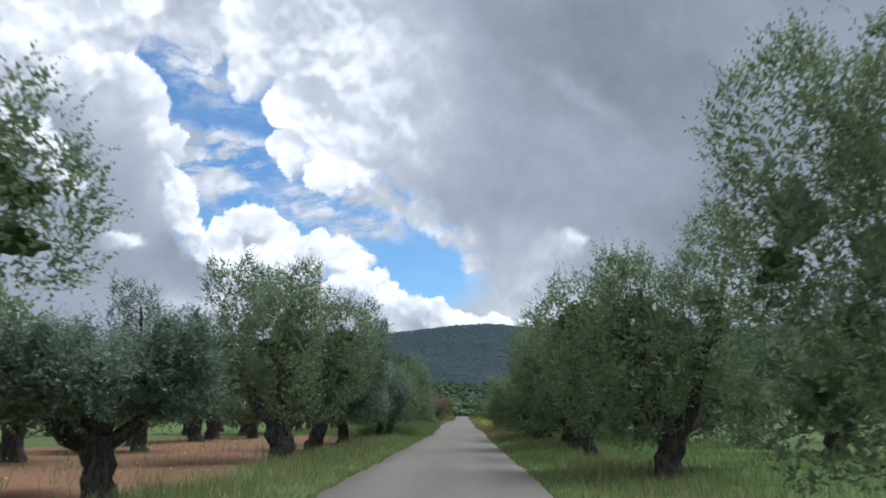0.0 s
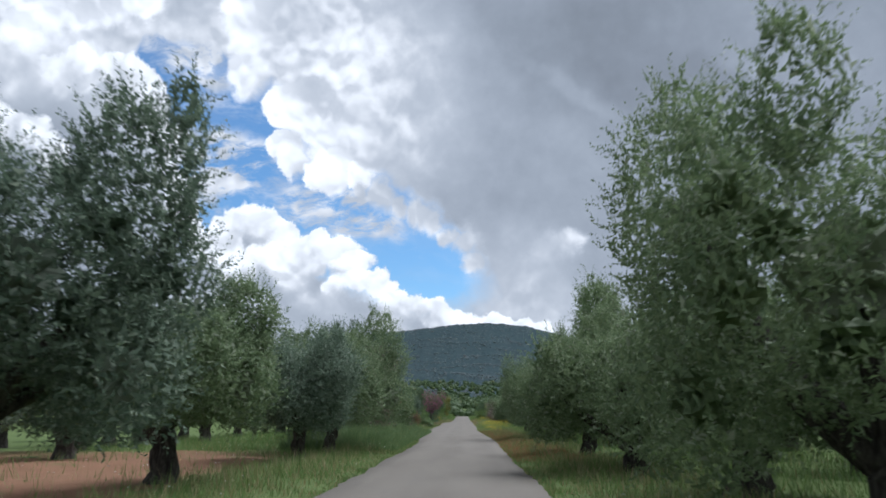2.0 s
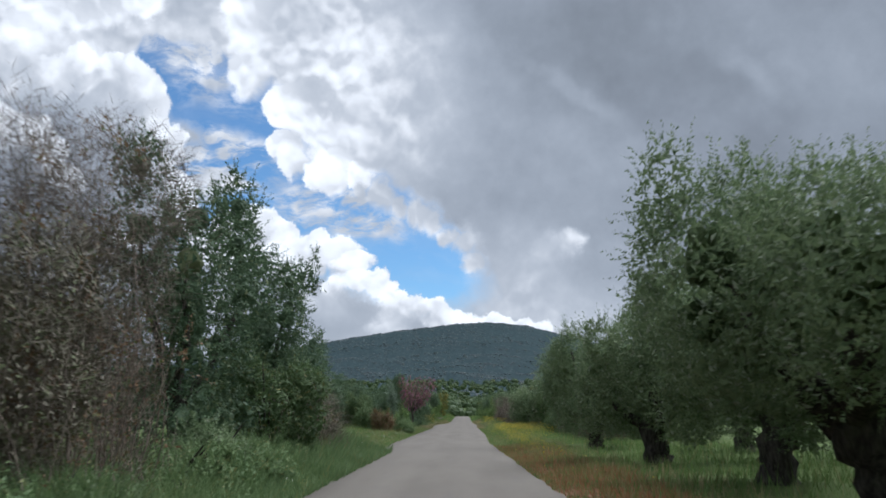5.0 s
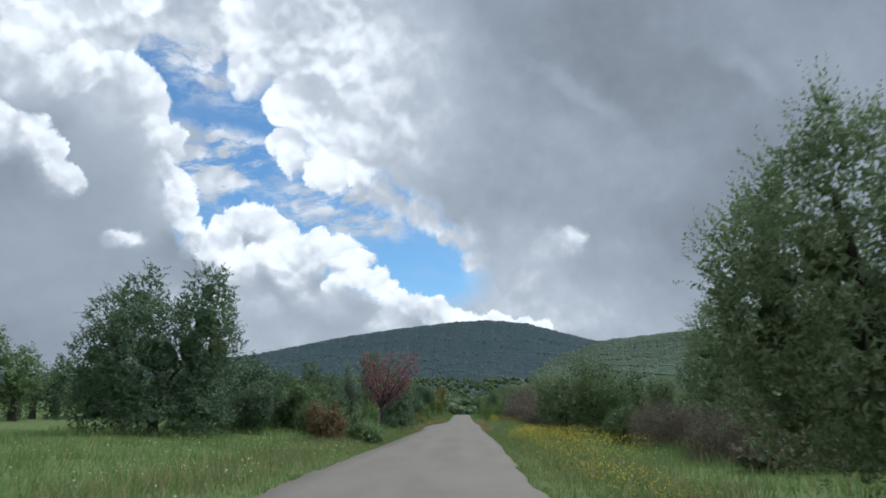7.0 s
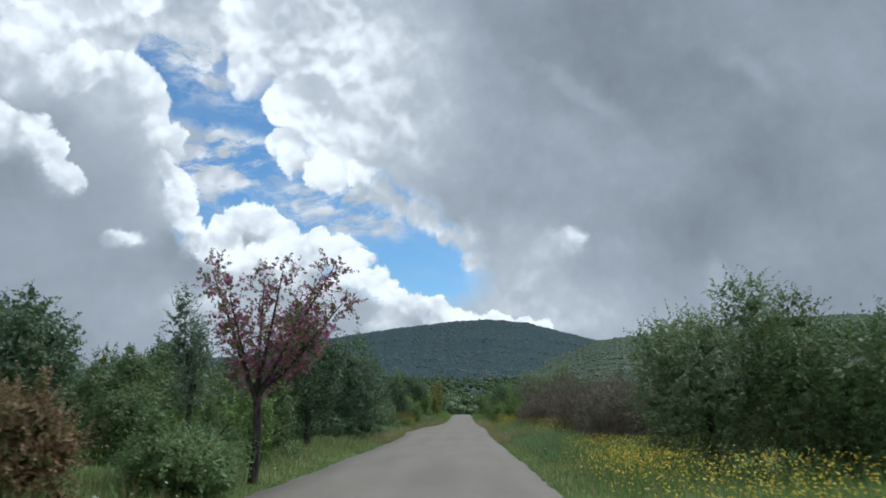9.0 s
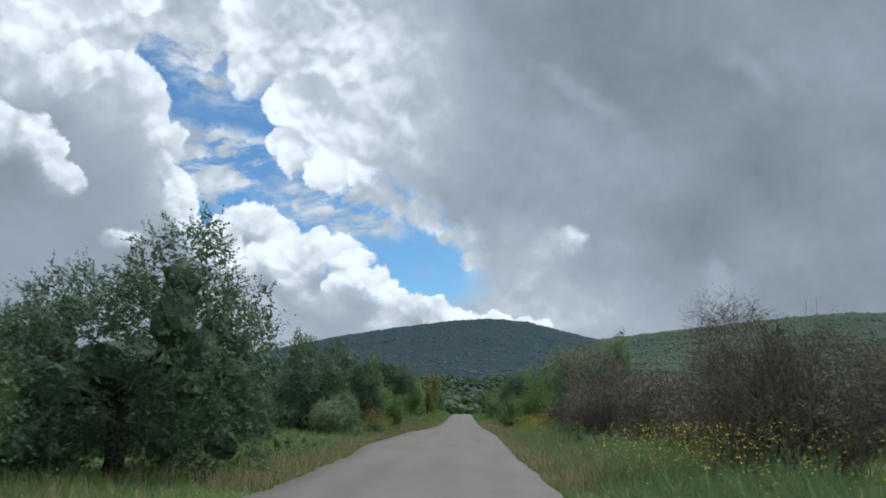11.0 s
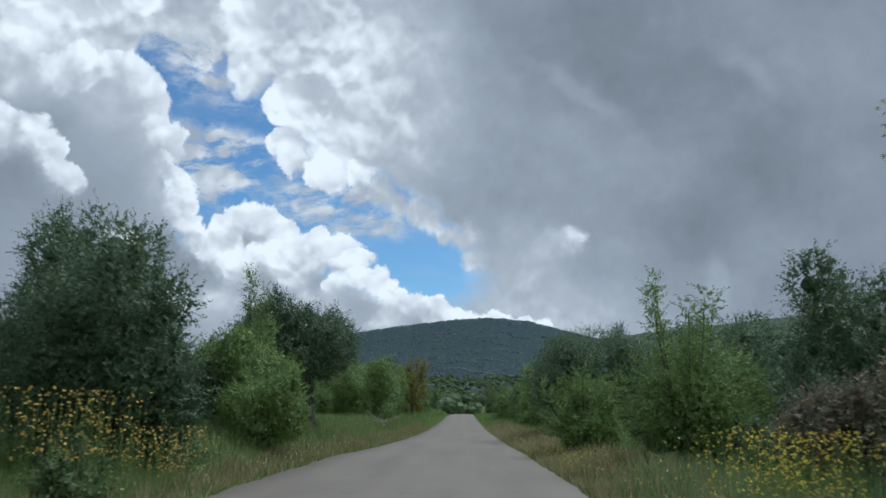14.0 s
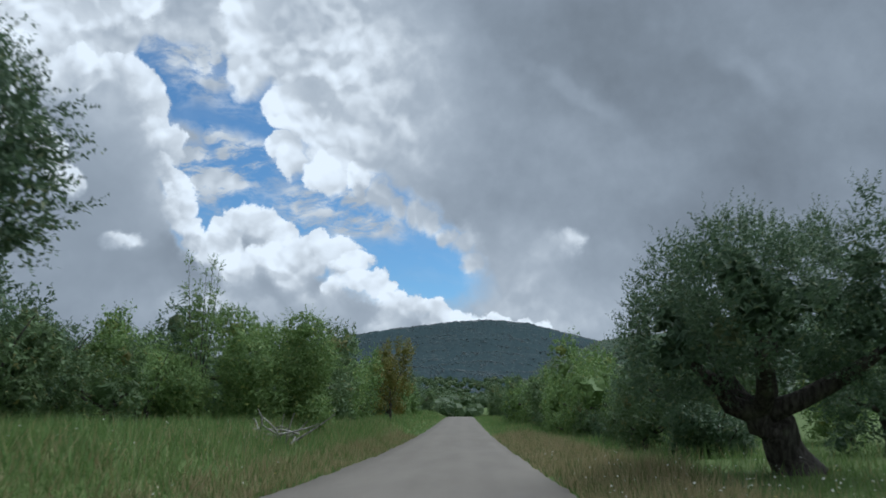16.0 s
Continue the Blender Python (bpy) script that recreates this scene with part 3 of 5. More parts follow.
def crown_mesh(name, rng, lobes, mat, parent, count, per, sprig, leaf, half, upward, cores=True, label="", inner=0.72, fill=330, fill_size=0.13, dense=True, core_cuts=2, solid=True):
    if dense:
        count, per, leaf, half = int(count * 1.5), int(per * 1.25), leaf * 0.74, half * 0.92
    pts = sprigs(rng, lobes, count, per, sprig, leaf, half, upward, inner=inner)
    faces = tri_faces(pts)
    if cores:
        pts = np.concatenate([pts, clumps(rng, lobes, int(fill * len(lobes)), fill_size)])
        faces = tri_faces(pts)
    if cores and solid:
        more, mf = inner_mass(rng, lobes, core_cuts, 0.43 if dense else 0.48)
        faces = np.concatenate([faces, mf + len(pts)])
        pts = np.concatenate([pts, more])
    ob = link_mesh(name, pts, faces, mat, parent)
    if label:
        ob["label"] = label
    return ob


def tube(path, radii, rng, sides=9, gnarl=0.15):
    """A tapered, knotty limb along a path of points."""
    path, radii = np.asarray(path, float), np.asarray(radii, float)
    along = unit(np.gradient(path, axis=0))
    ref = np.array([0.31, 0.95, 0.05])
    a = unit(np.cross(along, ref))
    b = unit(np.cross(along, a))
    ang = np.linspace(0, 2 * np.pi, sides + 1)[:-1]
    knots = 1 + gnarl * rng.normal(size=(len(path), sides)) * 0.6 + gnarl * np.cos(3 * ang + rng.uniform(0, 6) + np.arange(len(path))[:, None] * 0.35)
    ring = path[:, None] + (radii[:, None] * knots)[..., None] * (np.cos(ang)[None, :, None] * a[:, None] + np.sin(ang)[None, :, None] * b[:, None])
    idx = np.arange(len(path) * sides).reshape(len(path), sides)
    nxt = np.roll(idx, -1, 1)
    faces = np.stack([idx[:-1], nxt[:-1], nxt[1:], idx[1:]], -1).reshape(-1, 4)
    return ring.reshape(-1, 3), faces


def bezier(p0, p1, p2, n):
    t = np.linspace(0, 1, n)[:, None]
    return (1 - t) ** 2 * np.asarray(p0, float) + 2 * t * (1 - t) * np.asarray(p1, float) + t ** 2 * np.asarray(p2, float)


def make_lobes(rng, h, r, low, cx=0.0, cy=0.0, tufts=4, lobes=10, flat=1.0, tallest=None):
    """A crown of several uneven heads of lobes between low and h, about r round (cx, cy)."""
    h, r = h - 0.55, r - 0.10
    tall_ = h - low
    heads = max(2, lobes // 5)
    got = [(cx, cy, low + tall_ * 0.46, r * 0.68, r * 0.68, tall_ * 0.37)]
    tops = []
    start = rng.uniform(0, 6.28) if tallest is None else radians(tallest)
    for i in range(heads):
        ang = start + 2 * np.pi * i / heads + rng.uniform(-0.35, 0.35)
        reach = r * rng.uniform(0.50, 0.68)
        hx, hy = cx + reach * math.cos(ang), cy + reach * math.sin(ang)
        top = low + tall_ * (1.0 if i == 0 else rng.uniform(0.66, 0.97))
        tops.append((hx, hy, top))
        n = max(3, lobes // heads)
        for j in range(n):
            size = r * rng.uniform(0.23, 0.40)
            high = min(size * rng.uniform(0.85, 1.25) * flat, tall_ * 0.3)
            part_ = j / max(1, n - 1)
            z = low + high * 0.8 + (top - low - high * 1.8) * (1 - part_) ** 0.8
            swing, away = rng.uniform(0, 6.28), r * rng.uniform(0.05, 0.30) * (0.4 + part_)
            x, y = hx + away * math.cos(swing), hy + away * math.sin(swing)
            push = math.hypot(x - cx, y - cy) / max(0.05, r - size)
            if push > 1:
                x, y = cx + (x - cx) / push, cy + (y - cy) / push
            got.append((x, y, z, size, size, high))
    for i in range(tufts):
        hx, hy, top = tops[i % heads]
        tall, size = rng.uniform(0.35, 0.85), r * rng.uniform(0.06, 0.13)
        got.append((hx + r * rng.uniform(-0.26, 0.26), hy + r * rng.uniform(-0.26, 0.26), top - tall * rng.uniform(0.3, 0.9), size, size, tall))
    return got


def plant_root(name, label, category, x, y, group="", sink=0.05):
    root = new(name)
    root.location = (x, y, float(land(x, y)) - sink)
    root.empty_display_size = 0.3
    return tagged(root, label, category, group)


def wood(root, rng, lobes, trunk_h, trunk_r, lean, mat, arms=5, flare=1.35):
    top = np.array([lean[0], lean[1], trunk_h])
    path = bezier((0, 0, -0.1), (lean[0] * 0.1, lean[1] * 0.1, trunk_h * 0.5), top, 8)
    path += rng.normal(size=path.shape) * trunk_r * 0.12
    radii = trunk_r * np.array([flare, 1.2, 1.02, 0.95, 0.92, 0.95, 1.05, 0.9])
    p, fc = tube(path, radii, rng, 12, 0.16)
    link_mesh("trunk", p, fc, mat, root, smooth=True)
    big = sorted(lobes, key=lambda b: -b[3])[:arms]
    for lb in big:
        end = np.array(lb[:3]) + np.array([0, 0, 0.15])
        mid = (path[-1] + end) / 2 + np.array([(end[0] - top[0]) * 0.25, (end[1] - top[1]) * 0.25, -0.15])
        limb = bezier(path[-1] - np.array([0, 0, 0.12]), mid, end, 6)
        limb[1:-1] += rng.normal(size=(4, 3)) * 0.05
        p, fc = tube(limb, trunk_r * np.linspace(0.62, 0.14, 6), rng, 7, 0.12)
        link_mesh("limb", p, fc, mat, root, smooth=True)


def olive(x, y, h, r, seed, lean=(0.0, 0.0), trunk_h=1.2, trunk_r=0.30, low=1.0, mat=None, count=1900, offset=(0.0, 0.0),
          label="old olive tree with a gnarled trunk and grey-green leaves", tufts=10, lobes=24, per=10, leaf=0.112, fill=440, fill_size=0.132, tallest=None):
    rng = np.random.default_rng(seed)
    root = plant_root("olive_tree", label, "tree", x, y, "olive trees along the road")
    lb = make_lobes(rng, h, r, low, lean[0] + offset[0], lean[1] + offset[1], tufts, lobes, tallest=tallest)
    wood(root, rng, lb, trunk_h, trunk_r, lean, BARK)
    crown_mesh("crown", rng, lb, mat or (OLIVE if seed % 2 else OLIVE_COOL), root, count, per, 0.38, leaf, leaf * 0.23, 0.6, fill=fill, fill_size=fill_size, core_cuts=3 if count > 800 else 2)
    return root


def leafy_tree(name, label, x, y, h, r, seed, mat, low=0.8, trunk_h=1.6, trunk_r=0.2, lean=(0.0, 0.0), count=1150, leaf=0.12, half=0.034,
               sprig=0.42, upward=0.3, tufts=5, lobes=20, offset=(0.0, 0.0), group="", flat=1.0, category="tree", per=11, fill=300, fill_size=0.16, dense=True):
    rng = np.random.default_rng(seed)
    root = plant_root(name, label, category, x, y, group)
    lb = make_lobes(rng, h, r, low, lean[0] + offset[0], lean[1] + offset[1], tufts, lobes, flat)
    wood(root, rng, lb, trunk_h, trunk_r, lean, BARK, 5)
    crown_mesh("crown", rng, lb, mat, root, count, per, sprig, leaf, half, upward, fill=fill, fill_size=fill_size, dense=dense)
    return root


def shrub(name, label, x, y, h, r, seed, mat, count=520, leaf=0.10, half=0.028, sprig=0.34, upward=0.5, lobes=13, stems=5, group="", squash=1.0, thick=1.0):
    """A bush with several stems from the ground."""
    rng = np.random.default_rng(seed)
    root = plant_root(name, label, "shrub", x, y, group)
    lb = make_lobes(rng, h, r, 0.05, 0, 0, 2, lobes, squash)
    for i in range(stems):
        ang = rng.uniform(0, 6.28)
        end = (0.5 * r * math.cos(ang), 0.5 * r * math.sin(ang), h * rng.uniform(0.4, 0.75))
        p, fc = tube(bezier((0.1 * math.cos(ang), 0.1 * math.sin(ang), -0.1), (end[0] * 0.4, end[1] * 0.4, end[2] * 0.6), end, 5), np.linspace(0.045, 0.012, 5), rng, 5, 0.1)
        link_mesh("stem", p, fc, BARK, root, smooth=True)
    crown_mesh("foliage", rng, lb, mat, root, count, 10, sprig, leaf, half, upward, fill=int(210 * thick * max(1.0, (r / 1.3) ** 2)), fill_size=0.15)
    return root


def bramble(x, y, h, r, seed, twigs=260, leaves=120, leaf_mat=None, label="tangle of bare brown winter twigs with a few leaves", ry=None, haze=1700, mass=0.84):
    """Bare twigs: forked thin rods that arch out of the ground."""
    rng = np.random.default_rng(seed)
    root = plant_root("bare_shrub", label, "shrub", x, y, "bare shrubs along the road")
    ry = ry or r
    pts, faces, at, tips = [], [], 0, []
    for i in range(twigs):
        ang, out = rng.uniform(0, 6.28), math.sqrt(rng.uniform(0, 1))
        foot = np.array([r * out * math.cos(ang) * 0.8, ry * out * math.sin(ang) * 0.8, -0.05])
        tall = h * rng.uniform(0.35, 1.0) * (1 - 0.4 * out ** 2)
        end = foot + np.array([*(np.clip(rng.normal(size=2), -1.3, 1.3) * 0.2 * tall), tall])
        mid = (foot + end) / 2 + np.clip(rng.normal(size=3), -1.2, 1.2) * 0.2 * tall
        stem = bezier(foot, mid, end, 6) + rng.normal(size=(6, 3)) * 0.05
        p, fc = tube(stem, np.linspace(0.013, 0.004, 6), rng, 3, 0.0)
        pts.append(p); faces.append(fc + at); at += len(p)
        s = rng.integers(1, 6, 14)
        tips.extend(stem[s] + (unit(rng.normal(size=(14, 3))) + np.array([0, 0, 0.5])) * rng.uniform(0.1, 0.4, (14, 1)))
    tagged(link_mesh("twig_tangle", np.concatenate(pts), np.concatenate(faces), TWIG, root), kind="stuff")
    # a haze of the finest twigs
    tall_haze = make_lobes(rng, h * 0.97, 1.0, 0.1, lobes=14)
    tall_haze = [(a * (r - 0.2), c * (ry - 0.2), e, 0.42 * r, 0.42 * ry, max(k, 0.5)) for a, c, e, f1, f2, k in tall_haze]
    hazy = make_lobes(rng, h * mass, 1.0, 0.1, lobes=14)
    hazy = [(a * (r - 0.2), c * (ry - 0.2), e, 0.42 * r, 0.42 * ry, max(k, 0.5)) for a, c, e, f1, f2, k in hazy]
    fine_ = sprigs(rng, tall_haze, int(haze * 0.9), 8, 0.60, 0.34, 0.0060, 1.1, inner=0.05, shingle=0.3)
    tagged(link_mesh("fine_brushwood", fine_, tri_faces(fine_), TWIG, root), kind="stuff")
    tagged(crown_mesh("brushwood", rng, [(a, c, e, f1 * 0.86, f2 * 0.86, k * 0.86) for a, c, e, f1, f2, k in hazy], BRUSH, root, 480, 8, 0.5, 0.32, 0.012, 1.5,
                      fill=int(330 * r * h / 5), fill_size=0.08, solid=False), kind="stuff")
    if leaves:
        tips = np.array(tips)[rng.choice(len(tips), leaves)]
        lobes = [(a, b, c, 0.1, 0.1, 0.1) for a, b, c in tips]
        crown_mesh("foliage", rng, lobes, leaf_mat or RUST, root, leaves, 8, 0.3, 0.08, 0.022, 0.3, cores=False)
    return root


def sapling(x, y, h, seed, mat=None, shoots=7, r=0.9, count=260, label="young elm sapling with bright green leaves on upright shoots", low=0.1):
    """Upright leafy shoots, open at the top."""
    rng = np.random.default_rng(seed)
    root = plant_root("elm_sapling", label, "tree", x, y)
    lobes = []
    for i in range(shoots):
        ang = 2 * np.pi * i / shoots + rng.uniform(-0.3, 0.3)
        reach = r * rng.uniform(0.15, 0.9)
        tall = h * rng.uniform(0.72, 1.0)
        end = np.array([reach * math.cos(ang), reach * math.sin(ang), tall])
        stem = bezier((0, 0, -0.1), (end[0] * 0.6, end[1] * 0.6, tall * 0.4), end, 8)
        p, fc = tube(stem, np.linspace(0.032, 0.006, 8), rng, 5, 0.05)
        link_mesh("stem", p, fc, BARK, root, smooth=True)
        for s in range(2, 8):
            w = 0.40 * (1 - s / 9.5)
            lobes.append((*stem[s], w, w, 0.30))
    lobes.append((0, 0, h * 0.36, r, r, h * 0.30))
    crown_mesh("crown", rng, lobes, mat or ELM, root, count, 11, 0.32, 0.10, 0.026, 0.4, cores=False, inner=0.15)
    return root

# ---------------------------------------------------------------- the land
ground()
road()
ridge("mountain", "long wooded mountain under cloud shadow beyond the valley, haze blue in its colour", MOUNTAIN_HAZED,
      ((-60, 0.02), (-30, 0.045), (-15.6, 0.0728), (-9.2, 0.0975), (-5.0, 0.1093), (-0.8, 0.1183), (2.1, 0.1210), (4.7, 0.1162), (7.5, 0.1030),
       (10.0, 0.0915), (14, 0.075), (40, 0.03)), 900, 4100, -60, 40, 0.30, 1.0, HAZED_WOODS, 42000)
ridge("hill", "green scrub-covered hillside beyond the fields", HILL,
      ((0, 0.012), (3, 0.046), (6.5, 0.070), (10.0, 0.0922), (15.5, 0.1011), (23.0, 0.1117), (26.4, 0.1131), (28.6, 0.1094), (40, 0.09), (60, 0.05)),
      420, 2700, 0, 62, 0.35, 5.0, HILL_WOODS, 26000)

# ---------------------------------------------------------------- olive grove, left of the road
for x, y, h, r, seed, trunk, off, low, tallest in (
        (-5.6, 12.2, 3.3, 2.2, 12, 0.24, (-0.2, 0.0), 1.35, 30), (-5.3, 22.6, 6.8, 3.2, 13, 0.34, (-0.1, 1.4), 1.3, 110),
        (-5.9, 31.0, 5.7, 2.5, 14, 0.30, (0.6, 0.3), 1.2, 0), (-5.8, 38.4, 4.5, 2.3, 15, 0.26, (0.5, -0.6), 1.2, 20), (-5.0, 46.9, 4.5, 2.2, 16, 0.20, (0.0, -0.4), 1.0, 60),
        (-5.0, 52.1, 5.8, 3.0, 17, 0.22, (0.1, 0.0), 1.2, 20), (-5.8, 57.4, 5.9, 2.1, 18, 0.26, (0.0, 0.0), 1.5, 100), (-6.5, 62.8, 6.3, 2.5, 19, 0.24, (0.0, 0.0), 0.8, 90)):
    olive(x, y, h, r, seed, lean=((seed % 3 - 1) * 0.25, 0.1), trunk_r=trunk, offset=off, low=low, trunk_h=1.0 if y < 30 else 1.2, tallest=tallest, tufts=14)
olive(-5.6, 6.3, 5.0, 2.6, 11, trunk_r=0.34, low=2.7, trunk_h=2.2, count=900, fill=90, tufts=4, lobes=15)
# ---------------------------------------------------------------- olive grove, right of the road
for x, y, h, r, seed, trunk, off, low, tallest in (
        (5.6, 9.2, 6.6, 3.0, 31, 0.30, (0.0, 0.0), 0.8, 160), (4.4, 17.6, 6.6, 3.2, 32, 0.30, (0.0, 1.0), 0.9, -30), (4.1, 25.5, 5.7, 1.8, 33, 0.22, (0.1, -0.2), 2.0, 30),
        (4.4, 31.0, 6.0, 2.9, 34, 0.32, (-0.2, 0.2), 0.8, 150), (4.7, 36.4, 4.2, 2.1, 35, 0.30, (0.0, 0.0), 0.9, 90), (4.0, 41.2, 4.4, 2.6, 36, 0.26, (0.0, 0.3), 0.8, 100),
        (4.9, 45.5, 5.8, 2.3, 37, 0.24, (0.1, 0.0), 0.9, 120), (4.2, 49.8, 5.2, 2.1, 38, 0.26, (0.1, 0.2), 0.8, 60), (6.6, 57.5, 5.0, 2.6, 39, 0.30, (0.0, 0.0), 0.6, 250)):
    olive(x, y, h, r, seed, lean=((seed % 3 - 1) * 0.2, 0.1), trunk_r=trunk, mat=OLIVE, offset=off, low=low, fill=110 if seed == 33 else 380, count=1300 if seed == 33 else 1900, tallest=tallest, trunk_h=1.0, tufts=14)
olive(5.2, 66.9, 5.4, 3.2, 40, lean=(-0.7, 0.0), trunk_r=0.42, mat=OLIVE, offset=(0.5, -0.3), trunk_h=1.5, low=1.4, label="old pollarded olive with a thick split trunk and several heads", tallest=10, lobes=32, count=2400)
for x, y, h, r, seed, trunk in ((5.9, 72.6, 5.8, 2.2, 41, 0.32), (5.3, 79.6, 5.6, 2.3, 42, 0.32), (5.4, 90.0, 5.4, 2.5, 43, 0.26)):
    olive(x, y, h, r, seed, trunk_r=trunk, mat=OLIVE, low=0.8, trunk_h=1.0)
olive(-12.3, 29.7, 7.2, 2.1, 20, trunk_r=0.26, low=1.2, lobes=20, count=1000, fill=200, tufts=14, tallest=180)
# rows behind the first, alike: three trees, then copies turned about
behind = [olive(-13.4, 14.0, 5.0, 2.2, 51, count=230, per=8, leaf=0.17, fill=100, fill_size=0.28, lobes=15, tufts=4), olive(-13.0, 22.5, 5.4, 2.3, 52, count=230, per=8, leaf=0.17, fill=100, fill_size=0.28, lobes=15, tufts=4), olive(12.5, 27.0, 5.2, 2.4, 53, count=230, per=8, leaf=0.17, fill=100, fill_size=0.28, lobes=15, tufts=4)]
rnd = random.Random(4)
for i, (x, y) in enumerate(((-13.6, 31), (-13.2, 40), (-13.4, 49), (-13.8, 58), (-20.5, 18), (-20.2, 27), (-20.8, 36), (-20, 46), (-20.6, 56), (-27, 24), (-27.5, 38), (-27, 52), (-14.6, 35.5), (-14.2, 44.5), (-14.8, 53.5), (-13.2, 63), (-17, 60), (-16.5, 68), (-14, 73), (-21, 65), (-12.6, 80),
                            (12.2, 18), (12.8, 36), (12.4, 45), (12.9, 54), (12.2, 63), (12.7, 72), (12.4, 82), (19, 30), (19.4, 41), (18.8, 52), (19.3, 62), (19, 73), (19.4, 84), (26, 48), (26, 62), (26, 78), (9.4, 35.5), (8.8, 41.0), (9.2, 47.5), (9.8, 53.0), (10.2, 61.5), (9.4, 68.5), (10.4, 75.0), (9.2, 81.0), (10.0, 88.0), (15.8, 58.0), (15.6, 66.0), (15.9, 78.0), (15.5, 88.0), (-12.0, 18.5))):
    x, y, s = x + rnd.uniform(-0.6, 0.6), y + rnd.uniform(-0.8, 0.8), rnd.uniform(0.88, 1.12)
    copy_thing(behind[i % 3], pose(x, y, float(land(x, y)) - 0.05, 0, 0, rnd.uniform(0, 360)) @ Matrix.Scale(s, 4))

# ---------------------------------------------------------------- wild hedge, left, after the grove
bramble(-5.6, 67.2, 5.6, 1.9, 61, 300, 700, RUST, "tall thicket of bare brown twigs with rusty leaves", ry=2.8, haze=4200)
leafy_tree("oak_tree", "evergreen oak with dense dark green leaves above a thicket", -6.3, 74.6, 8.0, 2.3, 62, OAK, low=0.6, trunk_r=0.2, count=1200)
leafy_tree("oak_tree", "tall open evergreen oak in the wild hedge", -6.1, 80.6, 8.1, 2.0, 59, OAK, low=0.8, trunk_r=0.16, count=800)
shrub("bush", "dark green bush in the wild roadside hedge", -5.0, 77.5, 3.6, 1.7, 63, BUSH)
shrub("bush", "low green bush at the foot of a thicket", -4.7, 64.0, 1.3, 1.3, 64, WEED)
shrub("bush", "low green bush at the foot of a thicket", -4.6, 70.0, 1.3, 1.3, 65, WEED)
for i, (x, y, h, r) in enumerate(((-3.9, 56.5, 0.8, 0.8), (-4.6, 58.4, 1.0, 0.9), (-3.7, 60.3, 0.7, 0.7), (-4.4, 61.8, 1.0, 0.9), (-3.6, 63.4, 0.7, 0.7), (-4.1, 66.2, 1.0, 0.9),
                                   (-3.7, 68.3, 0.8, 0.8), (-4.0, 71.8, 1.1, 0.9), (-4.5, 73.6, 1.2, 1.0), (-4.2, 76.0, 1.0, 0.8))):
    shrub("weed_clump", "lush clump of green weeds beside the road", x, y, h, r, 330 + i, WEED, count=220, leaf=0.12, lobes=8, stems=3)
shrub("bush", "grey-green bush at the foot of a brown thicket", -4.7, 66.2, 1.2, 1.1, 341, OLIVE, count=420)
shrub("bush", "grey-green bush at the foot of a brown thicket", -4.5, 69.4, 1.3, 1.2, 342, WEED, count=420)
shrub("bush", "grey-green bush at the foot of a brown thicket", -4.9, 72.6, 1.7, 1.2, 343, OLIVE, count=420)
bramble(-4.9, 81.5, 2.6, 1.6, 66, 140, 160, RUST, "low thicket of brown twigs beside tall grass", ry=2.4)
leafy_tree("oak_tree", "broad evergreen oak with two rounded heads in a meadow", -13.1, 113.4, 7.9, 3.8, 67, OAK, low=0.1, count=2000, leaf=0.16, half=0.045, lobes=34, fill_size=0.22)
leafy_tree("oak_tree", "rounded evergreen oak at the edge of a meadow", -12.4, 123.0, 5.0, 2.9, 68, OAK, low=0.1, count=1000, leaf=0.18, half=0.055, fill_size=0.22)
leafy_tree("oak_tree", "evergreen oak standing among meadow bushes", -17.0, 177.0, 7.5, 3.4, 69, OAK, low=0.1, count=1000, leaf=0.17, half=0.05, fill_size=0.22)
shrub("rusty_bush", "orange-brown bush with dying leaves in the grass", -5.8, 113.6, 2.2, 1.0, 70, RUST)
shrub("bush", "green bush spreading below a flowering tree", -4.7, 116.8, 1.7, 1.6, 71, WEED, count=700)
shrub("bush", "rounded green bush in the roadside hedge", -5.4, 125.0, 3.1, 1.3, 72, BUSH)
leafy_tree("young_oak", "young evergreen oak with an open crown in the hedge", -5.6, 131.5, 5.6, 1.5, 73, OAK, low=0.5, trunk_r=0.1, count=450)
leafy_tree("oak_tree", "dense evergreen oak reaching down to the grass", -6.9, 142.0, 5.5, 3.4, 74, OAK, low=0.0, trunk_r=0.18, count=1700, lobes=30)
shrub("olive_bush", "pale grey-green wild olive bush in the grass", -6.9, 167.3, 3.0, 1.9, 75, OLIVE, count=700)
leafy_tree("oak_tree", "evergreen oak with a ragged crown in the hedge", -8.4, 178.0, 5.6, 2.3, 76, OAK, low=0.2, trunk_r=0.14)
leafy_tree("oak_tree", "evergreen oak with a ragged crown in the hedge", -6.5, 175.4, 4.7, 1.7, 77, OAK, low=0.2, trunk_r=0.14)
leafy_tree("oak_tree", "evergreen oak with a ragged crown in the hedge", -10.9, 182.5, 6.8, 2.8, 58, OAK, low=0.1, trunk_r=0.16, lobes=26, count=1500)
leafy_tree("oak_tree", "low evergreen oak behind pale olive bushes", -8.5, 170.6, 5.0, 2.0, 57, OAK, low=0.1, trunk_r=0.14, count=800)
leafy_tree("young_tree", "slender young tree beside a flowering Judas tree", -5.6, 119.4, 3.9, 0.6, 56, OLIVE_COOL, low=1.4, trunk_r=0.05, count=150, lobes=6, fill=30, trunk_h=2.0)
leafy_tree("oak_tree", "low rounded oak in the meadow hedge", -14.0, 138.0, 4.6, 2.8, 55, OAK, low=0.1, count=700, leaf=0.17, half=0.05, fill_size=0.22)
